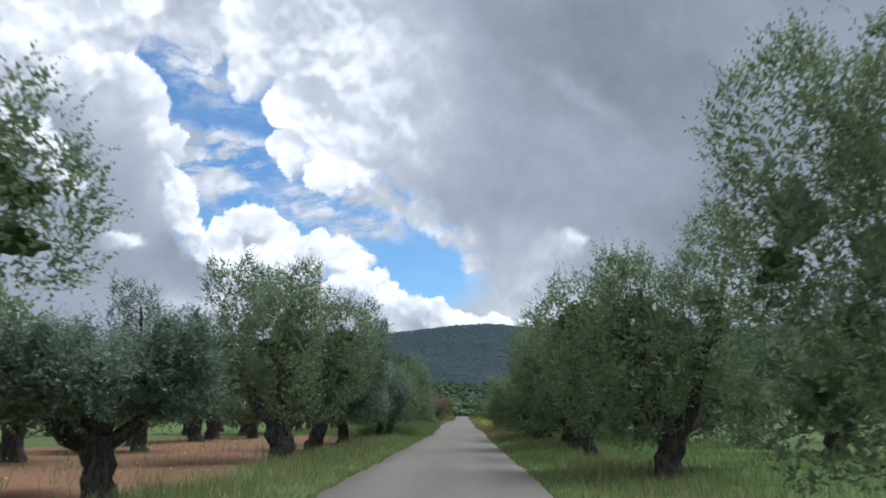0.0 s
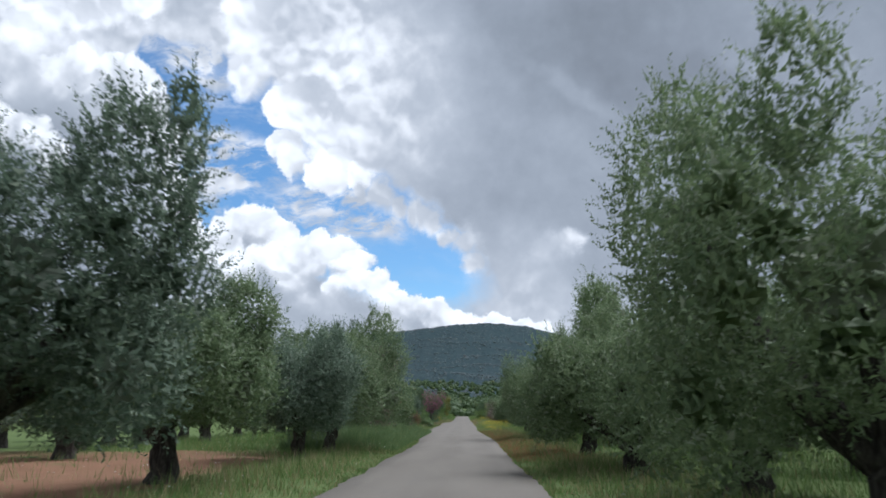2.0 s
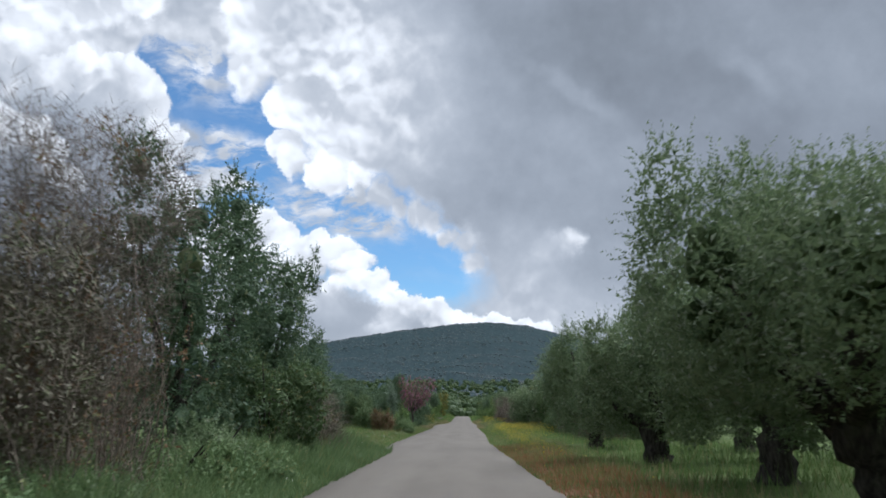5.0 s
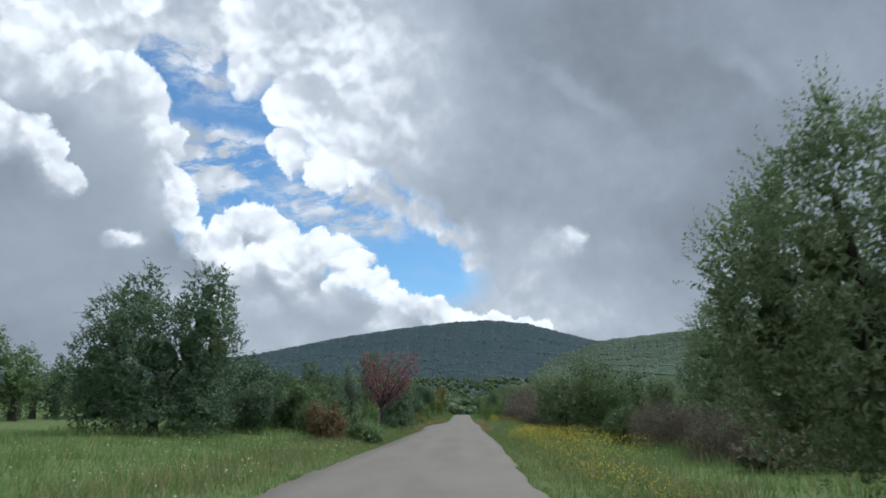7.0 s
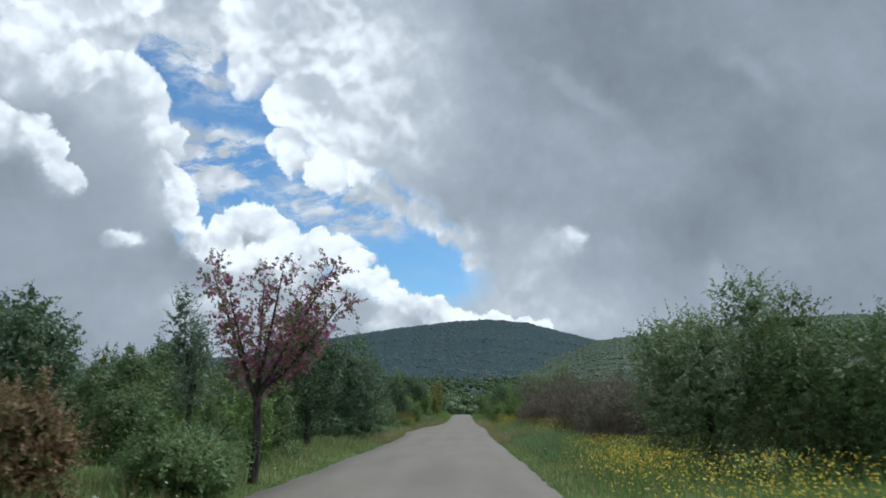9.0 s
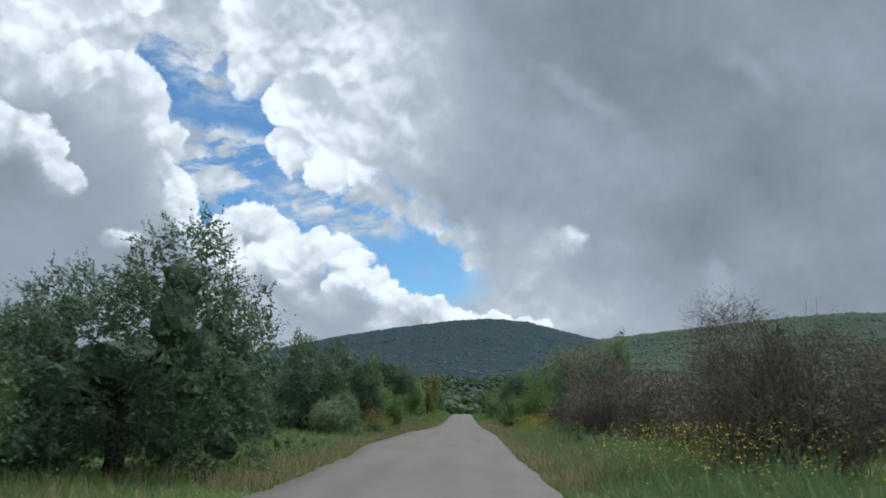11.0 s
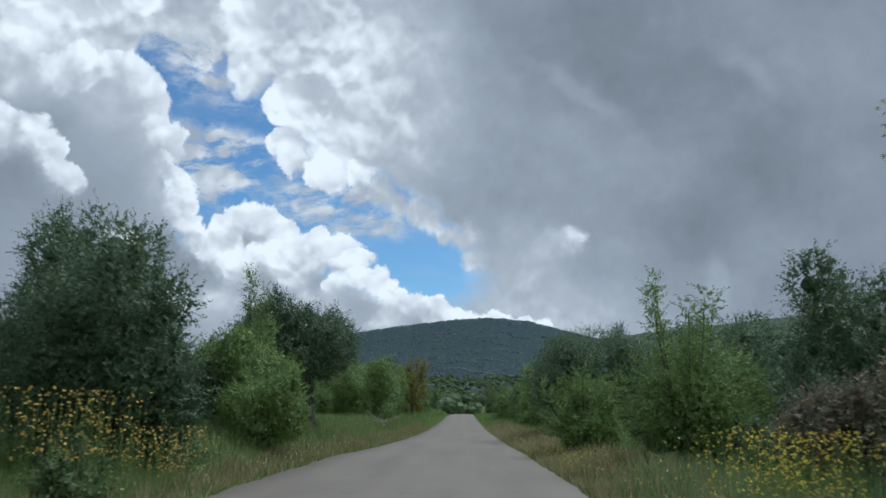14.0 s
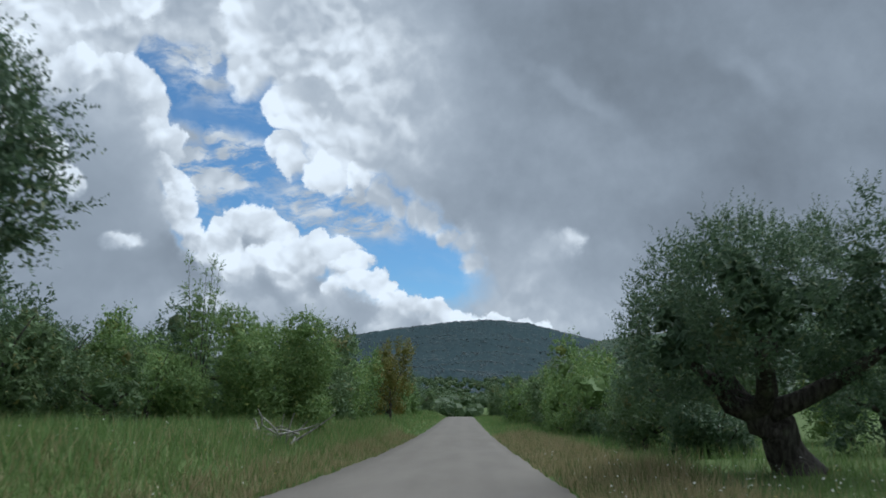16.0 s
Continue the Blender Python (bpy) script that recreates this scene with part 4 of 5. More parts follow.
leafy_tree("oak_tree", "low rounded oak in the meadow hedge", -11.0, 131.0, 3.6, 2.4, 54, BUSH, low=0.1, count=600, leaf=0.17, half=0.05, fill_size=0.22)
for i, (x, y, h, r, mat) in enumerate(((-9.4, 127.0, 3.7, 2.0, BUSH), (-8.0, 133.5, 3.5, 1.9, OAK), (-8.0, 121.6, 2.5, 1.5, BUSH), (-5.6, 121.6, 2.4, 1.3, ELM), (-10.6, 118.6, 3.2, 1.7, OAK), (-7.6, 137.6, 3.2, 1.7, BUSH),
                                        (-9.4, 149.5, 3.6, 1.9, BUSH), (-8.8, 157.0, 3.4, 1.8, OAK), (-12.6, 163.0, 4.4, 2.1, OAK), (-13.6, 170.0, 5.2, 2.3, OAK))):
    shrub("bush", "leafy green bush in the meadow hedge", x, y, h, r, 380 + i, mat, count=420)
sapling(-6.9, 186.0, 5.0, 78, r=0.40, count=620, shoots=3)
shrub("elm_bush", "dense fresh green elm bush below a slender shoot", -6.9, 185.4, 3.9, 2.2, 83, ELM, count=1500, lobes=20)
for i, (x, y, h, r) in enumerate(((8.4, 186.0, 2.3, 1.7), (7.4, 190.5, 1.9, 1.5), (9.6, 183.5, 2.6, 1.7), (7.8, 178.5, 2.4, 1.5), (7.0, 206.0, 2.2, 1.6), (5.9, 176.5, 1.6, 1.2), (6.3, 180.5, 1.9, 1.4), (-7.6, 185.0, 2.7, 1.8))):
    shrub("bush", "dark green bush filling the roadside hedge", x, y, h, r, 350 + i, OAK, count=420)
shrub("bush", "low green elm bush below a young elm beside the road", -5.6, 182.6, 2.6, 1.6, 79, ELM, count=800)
leafy_tree("oak_tree", "spreading evergreen oak with a thick dark trunk on a grassy bank", -5.8, 190.2, 5.4, 2.7, 80, OAK, low=2.0, trunk_h=1.9, trunk_r=0.24, count=1700, lean=(-0.15, 0.1), offset=(-0.25, 0.0), lobes=30, flat=0.85)
shrub("bush", "bright green elm bush on the bank", -6.5, 210.0, 4.9, 2.7, 81, ELM, count=1100, lobes=20)
sapling(-8.4, 208.6, 5.9, 86, r=0.7, count=500, shoots=5, label="slender elm shoots rising above a bright green bush")
shrub("bush", "bright green elm bush on the bank", -9.6, 207.0, 3.4, 2.0, 87, ELM, count=500)
leafy_tree("maple_tree", "young tree with yellowing leaves beside the road", -5.2, 240.0, 6.3, 1.9, 82, YELLOW_GREEN, low=0.6, trunk_r=0.1, count=350)

# ---------------------------------------------------------------- wild hedge, right
leafy_tree("olive_tree", "tall wild olive tree standing above brown scrub", 10.0, 106.0, 6.5, 2.9, 91, OLIVE, low=0.4, count=1300, lobes=28)
leafy_tree("olive_tree", "tall wild olive tree standing above brown scrub", 12.8, 103.5, 7.2, 2.8, 92, OLIVE, low=0.5, count=1100, lobes=28)
leafy_tree("olive_tree", "wild olive with straggling upright shoots", 5.2, 120.2, 4.6, 1.7, 93, OLIVE, low=0.0, trunk_r=0.10, count=900, fill=120, tufts=12)
leafy_tree("olive_tree", "wild olive bush with a low dark crown", 7.4, 119.0, 4.1, 1.9, 94, BUSH, low=0.0, trunk_r=0.10, count=1000, fill=150, tufts=10)
shrub("bush", "wild olive bush at the edge of a flowering meadow", 9.6, 117.0, 3.3, 1.9, 390, OLIVE)
for x, y, h, r, seed in ((7.8, 103.0, 1.5, 1.8, 95), (8.2, 110.0, 1.8, 2.0, 96), (5.2, 128.0, 2.4, 1.6, 97), (6.2, 134.0, 2.8, 2.0, 98),
                         (5.6, 140.5, 3.2, 1.5, 99), (6.8, 146.5, 2.7, 2.2, 100), (6.9, 152.0, 2.9, 2.2, 101), (5.9, 156.5, 3.8, 2.3, 102), (6.7, 163.0, 2.8, 2.1, 103)):
    bramble(x, y, h, r, seed, 700 if seed in (102, 99) else 260, 120 if seed in (102, 99) else 420, SCRUB, mass=0.6 if seed in (102, 99) else 0.84, haze=2600 if seed in (102, 99) else 1500)
for i, (x, y, h, r) in enumerate(((9.5, 99, 2.3, 1.6), (7.2, 98.5, 1.2, 1.3), (10.2, 113, 2.6, 1.8), (9.4, 121, 2.6, 1.8), (8.6, 126, 2.4, 1.7), (11.5, 128, 2.8, 2.0), (9.5, 133, 2.8, 1.9),
                                   (10.0, 140, 3.0, 2.0), (10.6, 146, 3.2, 2.0), (10.8, 157, 3.4, 2.0), (9.2, 164, 3.2, 1.8), (14.0, 118, 2.6, 2.0), (15.0, 134, 3.0, 2.2))):
    shrub("scrub_bush", "dry brown-green scrub bush on the slope", x, y, h, r, 300 + i, SCRUB if i % 3 else BUSH, count=230)
shrub("bush", "dark evergreen bush among bare twigs", 8.6, 150.0, 4.0, 1.5, 104, OAK)
shrub("bush", "low green bush among brown scrub", 6.6, 112.5, 1.9, 1.4, 105, BUSH)
leafy_tree("oak_tree", "oak with a rounded fresh green crown above bare shrubs", 7.4, 168.7, 5.8, 2.5, 106, OLIVE, low=0.4, lobes=30, count=1500, offset=(-0.3, 0.0))
shrub("elm_bush", "dense fresh green elm bush below upright shoots", 5.2, 178.0, 3.0, 1.6, 85, ELM, count=1200, lobes=18)
sapling(4.8, 178.0, 4.3, 107, r=1.5, count=1100, shoots=7)
shrub("scrub_bush", "dry brown-green scrub bush beside yellow flowers", 5.6, 172.2, 2.5, 1.5, 391, SCRUB)
shrub("bush", "olive-brown bush in the roadside hedge", 6.0, 165.8, 2.9, 1.5, 108, SCRUB)
leafy_tree("oak_tree", "dark evergreen oak behind elm saplings", 9.5, 180.0, 5.4, 2.2, 109, OAK, low=0.4)
shrub("elm_bush", "low leafy bright green elm bush beside the road", 3.9, 185.1, 1.7, 1.3, 84, ELM, count=700, leaf=0.14, half=0.03)
sapling(3.7, 185.3, 2.5, 110, r=1.4, count=2200, shoots=13, label="bright green elm bush at the edge of the road")
leafy_tree("oak_tree", "dark evergreen oak with several stems", 10.2, 191.0, 5.6, 3.2, 111, OAK, low=0.0, count=1300, lobes=28)
olive(6.4, 199.4, 6.1, 3.5, 112, lean=(-0.7, 0.0), offset=(0.5, 0.0), trunk_r=0.36, low=1.4, mat=OAK, label="old olive tree leaning on a thick dark trunk", count=2100)

# farther hedges and woods, from three kinds of tree
far_kinds = [leafy_tree("oak_tree", "evergreen oak in the far hedge", -9.0, 214.0, 5.0, 2.6, 121, OAK, low=0.0, count=220, per=6, leaf=0.18, half=0.05, lobes=10, tufts=3, fill=170, fill_size=0.22, dense=False),
             leafy_tree("oak_tree", "evergreen oak in the far hedge", 7.6, 211.0, 5.0, 2.7, 122, BUSH, low=0.0, count=220, per=6, leaf=0.18, half=0.05, lobes=10, tufts=3, fill=170, fill_size=0.22, dense=False),
             leafy_tree("elm_tree", "fresh green elm in the far hedge", -8.2, 226.0, 5.2, 2.6, 123, ELM, low=0.0, count=220, per=6, leaf=0.18, half=0.05, lobes=10, tufts=3, fill=170, fill_size=0.22, dense=False)]
spots = []
undergrowth = []
for y in np.arange(218, 330, 5.5):
    spots += [(-6.6 - rnd.uniform(0, 2), y), (6.0 + rnd.uniform(0, 2.5), y + 2), (-13 - rnd.uniform(0, 6), y), (12 + rnd.uniform(0, 6), y + 1)]
for y in np.arange(92, 215, 5.2):
    spots += [(-22 - rnd.uniform(0, 5), y)]
for y in np.arange(110, 225, 9.0):
    spots += [(17 + rnd.uniform(0, 5), y)]
spots += [(-11.8, 212.5), (-14.6, 206.5), (-17.6, 203.5), (-20.0, 211.0), (-13.4, 219.0), (-16.8, 217.0), (11.2, 205.0), (12.4, 198.5), (14.6, 204.0), (16.6, 196.0), (13.0, 211.0), (19.5, 203.0)]
for i, (x, y) in enumerate(spots):
    s = rnd.uniform(0.75, 1.2)
    copy_thing(far_kinds[rnd.randrange(3)], pose(x, y, float(land(x, y)) - 0.1, 0, 0, rnd.uniform(0, 360)) @ Matrix.Scale(s, 4))


for y in np.arange(196, 250, 4.0):
    undergrowth += [(-8.6 - rnd.uniform(0, 4.5), y), (5.8 + rnd.uniform(0, 1.2), y + 16)]
low_kinds = [shrub("bush", "rounded green bush in the meadow hedge", -10.2, 133.0, 2.7, 1.9, 361, BUSH, count=300, thick=0.8),
             shrub("bush", "dark green bush in the meadow hedge", -9.6, 146.5, 2.6, 1.8, 362, OAK, count=300, thick=0.8)]
for i, y in enumerate(np.arange(126, 172, 3.3)):
    x, s = -9.2 - rnd.uniform(0, 4), rnd.uniform(0.75, 1.3)
    copy_thing(low_kinds[i % 2], pose(x, y, float(land(x, y)) - 0.1, 0, 0, rnd.uniform(0, 360)) @ Matrix.Scale(s, 4))
for i, y in enumerate(np.arange(150, 212, 4.4)):
    x, s = -14.5 - rnd.uniform(0, 4), rnd.uniform(1.4, 2.0)
    copy_thing(low_kinds[(i + 1) % 2], pose(x, y, float(land(x, y)) - 0.1, 0, 0, rnd.uniform(0, 360)) @ Matrix.Scale(s, 4))
for i, y in enumerate(np.arange(203, 240, 3.6)):
    x, s = -9.4 - rnd.uniform(0, 5), rnd.uniform(1.1, 1.55)
    copy_thing(low_kinds[i % 2], pose(x, y, float(land(x, y)) - 0.1, 0, 0, rnd.uniform(0, 360)) @ Matrix.Scale(s, 4))
for i, (x, y) in enumerate(undergrowth):
    s = rnd.uniform(0.36, 0.58)
    copy_thing(far_kinds[rnd.randrange(3)], pose(x, y, float(land(x, y)) - 0.3, 0, 0, rnd.uniform(0, 360)) @ Matrix.Scale(s, 4))


def judas(x, y, h, seed):
    """A small open tree in blossom: dark forked limbs, pink flowers along them, young leaves at the tips."""
    rng = np.random.default_rng(seed)
    root = plant_root("judas_tree", "small Judas tree with pink blossom and reddish young leaves", "tree", x, y)
    p, fc = tube(bezier((0, 0, -0.1), (0.1, 0, 0.9), (0.0, 0, 1.9), 7), np.linspace(0.10, 0.07, 7), rng, 8, 0.08)
    link_mesh("trunk", p, fc, BARK, root, smooth=True)
    lobes, blossom = [], []
    for i in range(9):
        ang = 2 * np.pi * i / 9 + rng.uniform(-0.3, 0.3)
        reach, tall = rng.uniform(0.4, 1.5), h * rng.uniform(0.58, 1.0)
        end = np.array([reach * math.cos(ang) + 0.35, reach * math.sin(ang), tall])
        limb = bezier((0, 0, 1.5 + 0.4 * rng.uniform(0, 1)), (end[0] * 0.35, end[1] * 0.35, tall * 0.62), end, 8)
        p, fc = tube(limb, np.linspace(0.05, 0.010, 8), rng, 5, 0.08)
        link_mesh("limb", p, fc, BARK, root, smooth=True)
        for s in range(3, 8):
            lobes.append((*limb[s], 0.24, 0.24, 0.20))
        for s in range(1, 6):
            blossom.append((*limb[s], 0.13, 0.13, 0.15))
    crown_mesh("crown", rng, lobes, JUDAS, root, 520, 8, 0.28, 0.11, 0.045, 0.4, cores=False, inner=0.1)
    crown_mesh("blossom", rng, blossom, PINK, root, 120, 8, 0.14, 0.05, 0.022, 0.2, cores=False, label="clusters of pink blossom", inner=0.1)


judas(-4.0, 118.5, 4.6, 131)



def dead_branches(x, y, seed):
    """A heap of fallen branches."""
    rng = np.random.default_rng(seed)
    root = plant_root("dead_branches", "bleached dead branches heaped against a bush", "deadwood", x, y)
    for i in range(16):
        ang = rng.uniform(0, 6.28)
        a = np.array([rng.normal() * 0.35, rng.normal() * 0.4, rng.uniform(0.0, 0.3)])
        e = a + np.array([math.cos(ang) * rng.uniform(0.5, 1.2), math.sin(ang) * rng.uniform(0.4, 0.9), rng.uniform(0.1, 0.8)])
        p, fc = tube(bezier(a, (a + e) / 2 + rng.normal(size=3) * 0.18, e, 6), np.linspace(0.035, 0.010, 6), rng, 5, 0.1)
        link_mesh("branch", p, fc, DEADWOOD, root, smooth=True)


dead_branches(-4.8, 204.5, 145)

# ---------------------------------------------------------------- grass, flowers, far woods
def blades(name, label, mat, n, seed, spread, tall, wide, lean=0.35):
    """Grass blades as narrow triangles; spread gives n places."""
    rng = np.random.default_rng(seed)
    x, y = spread(rng, n)
    grown = ((x + 5.0) * 0.75) ** 2 + ((y - 160.5) * 0.34) ** 2 + 0.35 * wobble(x, y, 2.0) > 0.42   # a bare patch of red earth
    x, y = x[grown], y[grown]
    hgt = tall(x, y) * rng.uniform(0.45, 1.2, len(x))
    z = land(x, y)
    ang = rng.uniform(0, 2 * np.pi, len(x))
    w = wide * rng.uniform(0.6, 1.4, len(x))
    tip = np.stack([x + rng.normal(size=len(x)) * lean * hgt, y + rng.normal(size=len(x)) * lean * hgt, z + hgt], -1)
    a = np.stack([x + np.cos(ang) * w, y + np.sin(ang) * w, z - 0.03], -1)
    b = np.stack([x - np.cos(ang) * w, y - np.sin(ang) * w, z - 0.03], -1)
    pts = np.stack([a, b, tip], 1).reshape(-1, 3)
    tagged(link_mesh(name, pts, np.arange(len(pts)).reshape(-1, 3), mat), label, "grass", kind="stuff")


def verge(side, reach, y0, y1, power=1.6):
    def spread(rng, n):
        y = rng.uniform(y0, y1, n)
        off = reach * rng.uniform(0, 1, n) ** power
        x = left_edge(y) - 0.02 - off if side < 0 else right_edge(y) + 0.02 + off
        keep = wobble(x, y, 1.1, 3.0) + rng.uniform(-0.9, 1.2, n) > -0.35
        keep &= ~((x < -5.3) & (y < 51) & (rng.uniform(0, 1, n) < 0.9))
        return x[keep], y[keep]
    return spread


def low_near_road(base, more):
    def tall(x, y):
        off = np.maximum(left_edge(y) - x, x - right_edge(y))
        return (base + more * soft_step(off, 0.1, 1.6)) * (0.75 + 0.4 * wobble(x, y, 0.8))
    return tall


blades("grass", "tall green spring grass on the roadside verge", GRASS, 210000, 201, verge(-1, 13, 4, 216), low_near_road(0.12, 0.32), 0.010)
blades("grass", "tall green spring grass on the roadside verge", GRASS, 180000, 202, verge(1, 11, 4, 216), low_near_road(0.12, 0.32), 0.010)
def thick_patch(x0, x1, y0, y1):
    def spread(rng, n):
        return rng.uniform(x0, x1, n), rng.uniform(y0, y1, n)
    return spread


def even_verge(side, reach, y0, y1):
    def spread(rng, n):
        y, off = rng.uniform(y0, y1, n), rng.uniform(0.03, reach, n)
        return (left_edge(y) - off if side < 0 else right_edge(y) + off), y
    return spread


def weed_height(x, y):
    return (0.30 + 0.60 * soft_step(-x, 2.6, 4.6)) * (0.8 + 0.45 * wobble(x, y, 0.9))


blades("weeds", "lush tall green weeds at the foot of a thicket", WEED, 52000, 206, thick_patch(-7.0, -2.6, 53, 86), weed_height, 0.020, 0.45)
blades("grass", "tall green spring grass on the roadside bank", GRASS, 45000, 209, even_verge(-1, 5.5, 150, 225), low_near_road(0.2, 0.3), 0.013)
blades("grass", "green grass along the far end of the road", GRASS, 26000, 210, even_verge(-1, 9, 214, 320), low_near_road(0.25, 0.3), 0.022)
blades("grass", "green grass along the far end of the road", GRASS, 26000, 214, even_verge(1, 9, 214, 320), low_near_road(0.25, 0.3), 0.022)
blades("dry_grass", "dry straw-coloured grass along the edge of the road", DRY, 46000, 203, verge(-1, 3.0, 4, 235, 1.3), low_near_road(0.10, 0.32), 0.010)
blades("dry_grass", "dry straw-coloured grass along the edge of the road", DRY, 52000, 204, verge(1, 3.2, 4, 235, 1.3), low_near_road(0.10, 0.32), 0.010)
blades("straw", "tall pale straw-coloured grass fringing the road", DRY, 30000, 207, verge(-1, 1.0, 140, 232, 1.0), low_near_road(0.28, 0.30), 0.011)
blades("straw", "tall pale straw-coloured grass fringing the road", DRY, 60000, 208, verge(1, 2.3, 140, 232, 1.0), low_near_road(0.28, 0.34), 0.011)
blades("weeds", "rank green weeds and grass along the foot of a bare hedge", WEED, 30000, 215, thick_patch(2.3, 5.2, 124, 176), low_near_road(0.2, 0.5), 0.016, 0.45)
for i, (x, y, h, r) in enumerate(((-4.9, 147.5, 0.8, 0.8), (-5.2, 152.0, 0.85, 0.9), (-4.9, 154.8, 0.8, 0.8), (-5.8, 156.2, 0.85, 0.9), (-5.3, 165.4, 0.85, 0.9), (-5.4, 126.5, 0.85, 0.9), (4.2, 145.6, 0.9, 0.8), (4.0, 149.2, 1.1, 0.9), (4.3, 152.6, 0.9, 0.8), (3.9, 156.0, 1.2, 0.9), (4.2, 159.4, 1.0, 0.9), (4.4, 163.2, 1.2, 1.0))):
    shrub("weed_clump", "lush clump of green weeds beside the road", x, y, h, r, 400 + i, WEED, count=240, leaf=0.12, lobes=8, stems=3)
blades("leaf_litter", "russet dead weeds along the edge of the road", RUSSET, 34000, 205, verge(1, 2.1, 46, 92, 1.0), low_near_road(0.10, 0.16), 0.016, 0.6)


def flowers(name, label, mat, n, seed, spots_, size, category="flower"):
    """Small petals on the tips of thin stems, in drifts (x, y, rx, ry, low, high, share)."""
    rng = np.random.default_rng(seed)
    spots_ = np.asarray(spots_, float)
    k = rng.choice(len(spots_), n, p=spots_[:, 6] / spots_[:, 6].sum())
    s = spots_[k]
    x, y = s[:, 0] + rng.normal(size=n) * s[:, 2] * 0.5, s[:, 1] + rng.normal(size=n) * s[:, 3] * 0.5
    x = np.where((x > left_edge(y) - 0.15) & (x < right_edge(y) + 0.15), np.where(s[:, 0] < 0, left_edge(y) - 0.3, right_edge(y) + 0.3), x)
    z = land(x, y)
    head = np.stack([x, y, z + rng.uniform(s[:, 4], s[:, 5])], -1)
    foot = np.stack([x + rng.normal(size=n) * 0.08, y + rng.normal(size=n) * 0.08, z - 0.02], -1)
    turn_ = unit(rng.normal(size=(n, 3)))
    side_ = unit(np.cross(turn_, rng.normal(size=(n, 3))))
    quads = leaf_quads(head - turn_ * size / 2, turn_, side_, size * rng.uniform(0.6, 1.3, n), size * 0.42 * np.ones(n))
    few = slice(0, n // 3)
    stem = np.stack([foot, foot + [0.004, 0, 0], head + [0.002, 0, 0], head - [0.002, 0, 0]], 1)[few].reshape(-1, 3)
    pts = np.concatenate([quads, stem])
    tagged(link_mesh(name, pts, quad_faces(pts), [mat, GRASS], None, False, np.repeat([0, 1], [n, n // 3])), label, category, kind="stuff")


flowers("yellow_flowers", "drifts of yellow mustard flowers in the grass", YELLOW, 11000, 211,
        ((3.6, 103, 1.6, 6, 0.3, 0.8, 1.0), (3.5, 112, 1.8, 5, 0.3, 0.8, 1.4), (3.0, 117.5, 0.9, 2.2, 0.3, 0.7, 0.9), (4.2, 121, 1.1, 2.6, 0.3, 0.8, 1.0), (3.6, 125, 0.8, 3.0, 0.3, 0.7, 0.5), (4.3, 171.3, 0.9, 1.8, 0.3, 1.1, 0.35), (2.6, 93, 0.7, 14, 0.2, 0.5, 0.8), (4.0, 140, 1.6, 5, 0.4, 1.1, 0.9),
         (3.1, 161, 0.8, 2.6, 0.4, 1.3, 0.6), (4.2, 166, 1.0, 2.5, 0.4, 1.2, 0.08), (3.5, 169.5, 0.9, 1.6, 0.3, 1.1, 0.8), (-10, 103, 6, 14, 0.3, 0.6, 0.3), (2.6, 180, 1.0, 8, 0.2, 0.5, 0.2)), 0.034)
flowers("amber_flowers", "yellow-orange flowering broom beside the road", AMBER, 1000, 212,
        ((-5.1, 171.2, 0.9, 1.3, 0.7, 1.6, 1.2), (-4.7, 173.4, 0.8, 1.2, 0.4, 1.1, 0.8), (-5.3, 168.8, 0.5, 0.7, 0.4, 0.9, 0.2)), 0.045)
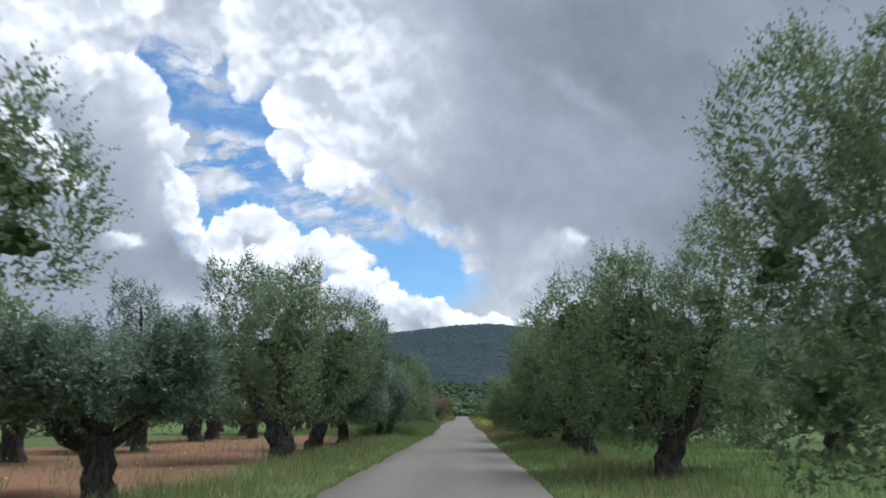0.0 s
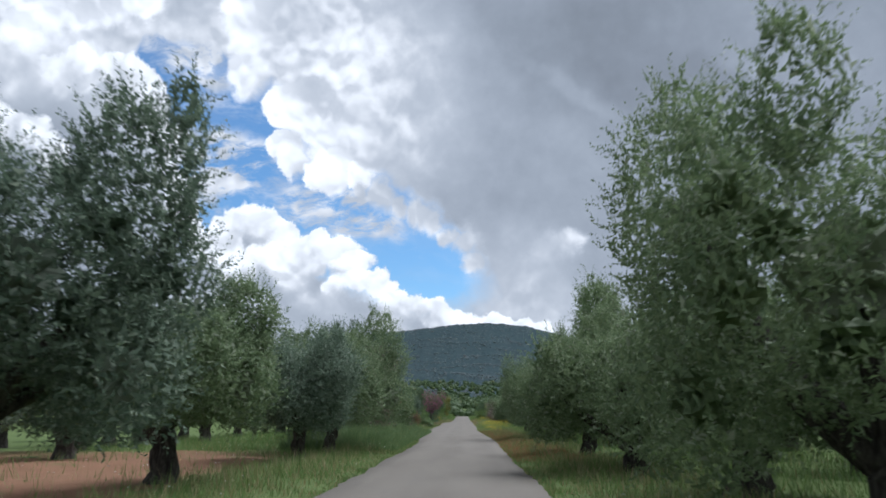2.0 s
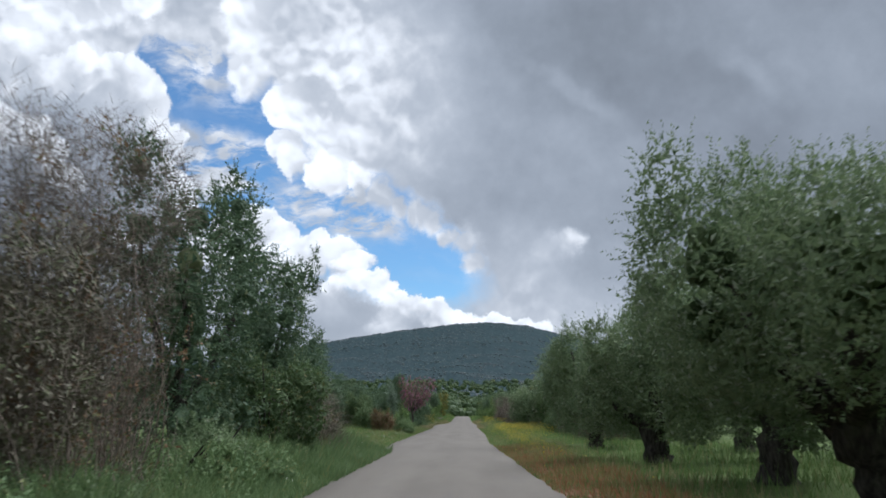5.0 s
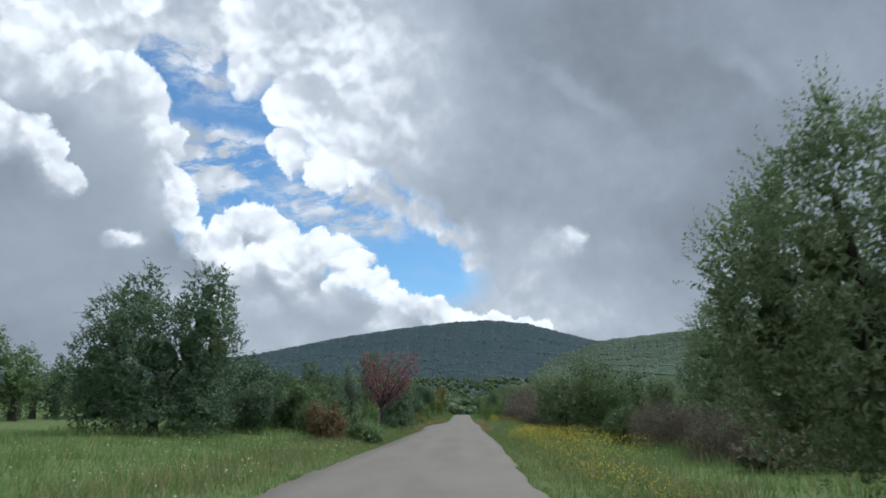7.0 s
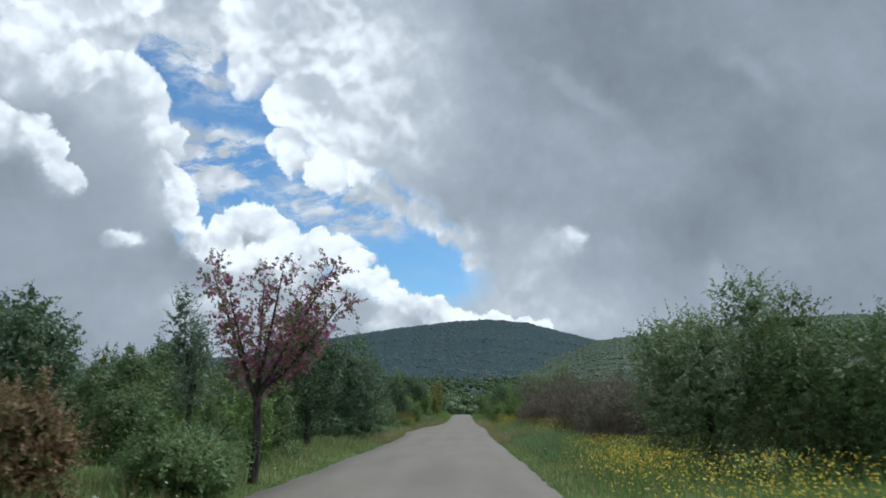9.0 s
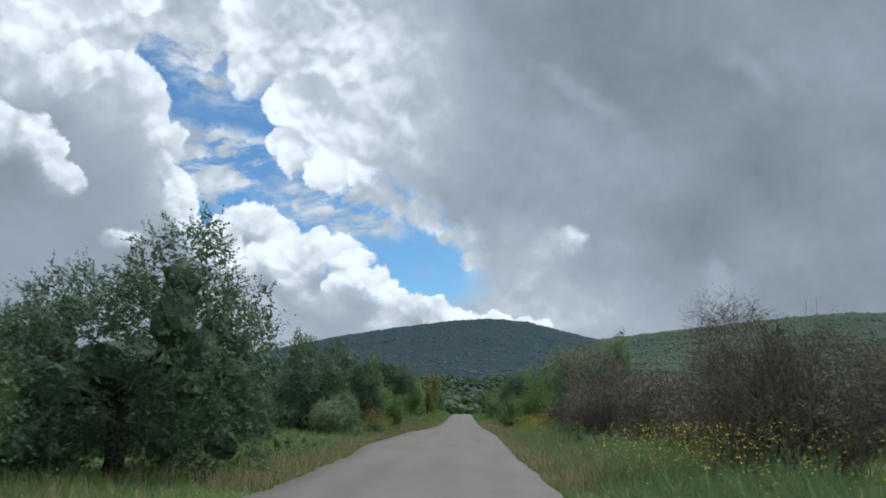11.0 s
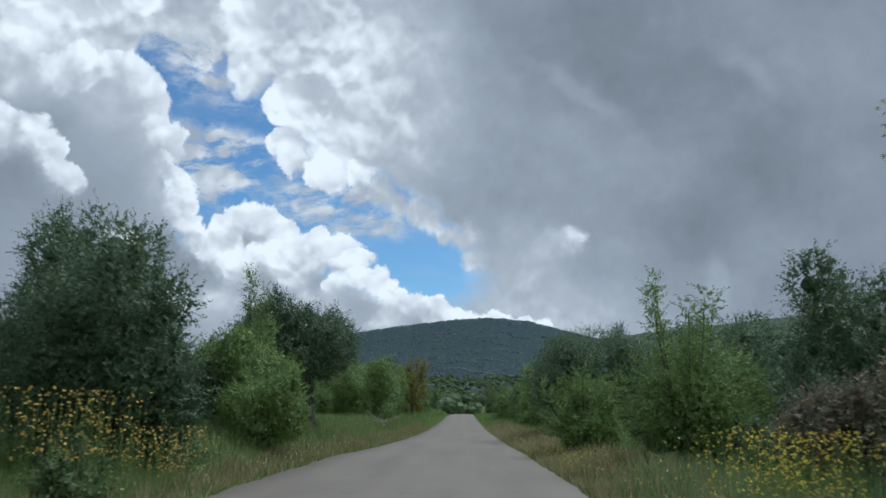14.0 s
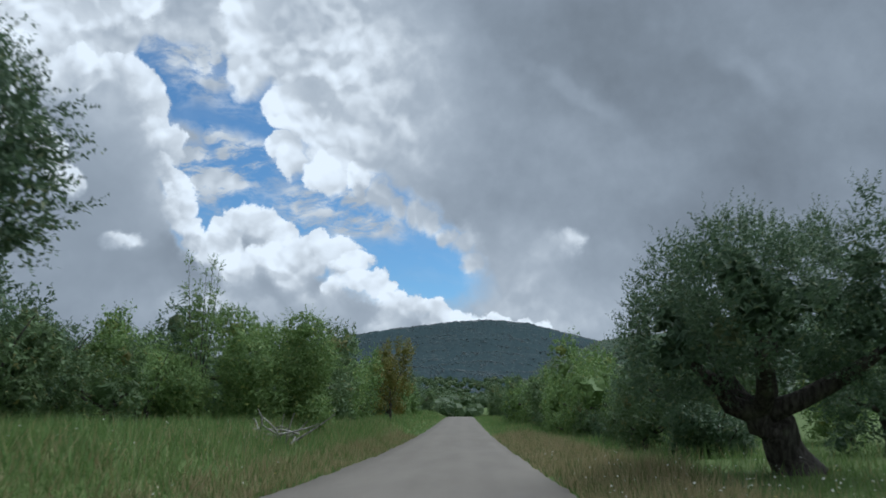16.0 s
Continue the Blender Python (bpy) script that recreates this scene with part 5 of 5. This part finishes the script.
flowers("white_flowers", "small white daisies scattered in the grass", WHITE, 2200, 213,
        ((-6, 30, 5, 40, 0.1, 0.35, 0.6), (-6, 105, 6, 30, 0.2, 0.5, 1.0), (-6, 180, 4, 30, 0.1, 0.4, 0.6), (4, 190, 2.5, 14, 0.1, 0.5, 1.0), (4, 150, 2, 20, 0.1, 0.4, 0.5)), 0.035)
shrub("broom", "broom bush in yellow flower", -5.1, 171.2, 1.3, 0.8, 141, BUSH, count=140)


def far_woods(label, n, seed, y0, y1, power, wide, cuts, per, leaf):
    """Many small crowns over the valley floor and the foot of the mountain."""
    rng = np.random.default_rng(seed)
    y = y0 + (y1 - y0) * rng.uniform(0, 1, n) ** power
    x = rng.uniform(-wide, wide * 1.1, n) * (y + 60)
    hill_z = np.where(y > 900, 0.036 * (y - 900), 0)
    size = rng.uniform(1.6, 3.4, n) * (1 + y / 1500)
    base = np.stack([x, y, land(x, y) + hill_z + size * 0.45], -1)
    v, f = BALLS[cuts]
    squash = np.array([1, 1, 0.85])
    blob = base[:, None] + v[None] * squash * size[:, None, None] * rng.uniform(0.62, 0.95, (n, len(v), 1))
    out = unit(rng.normal(size=(n, per, 3)) + np.array([0, -0.2, 0.35]))
    at = base[:, None] + out * size[:, None, None] * squash * rng.uniform(0.72, 1.05, (n, per, 1))
    axis = unit(out * 0.7 + rng.normal(size=out.shape) * 0.7)
    side_ = unit(np.cross(axis, rng.normal(size=out.shape)))
    ln = leaf * (1 + y / 700)[:, None] * rng.uniform(0.6, 1.3, (n, per))
    tips = leaf_blades((at - axis * ln[..., None] * 0.4).reshape(-1, 3), axis.reshape(-1, 3), side_.reshape(-1, 3), ln.ravel(), ln.ravel() * 0.30)
    faces = np.concatenate([tri_faces(tips), (f[None] + (np.arange(n) * len(v))[:, None, None]).reshape(-1, 3) + len(tips)])
    tagged(link_mesh("far_woods", np.concatenate([tips, blob.reshape(-1, 3)]), faces, WOODS), label, "woods", kind="stuff")


far_woods("green trees and bushes on the valley floor beyond the road", 520, 221, 352, 720, 1.3, 0.30, 2, 150, 0.42)
far_woods("dense green woods at the foot of the mountain", 2800, 222, 650, 1750, 1.5, 0.55, 1, 36, 0.75)
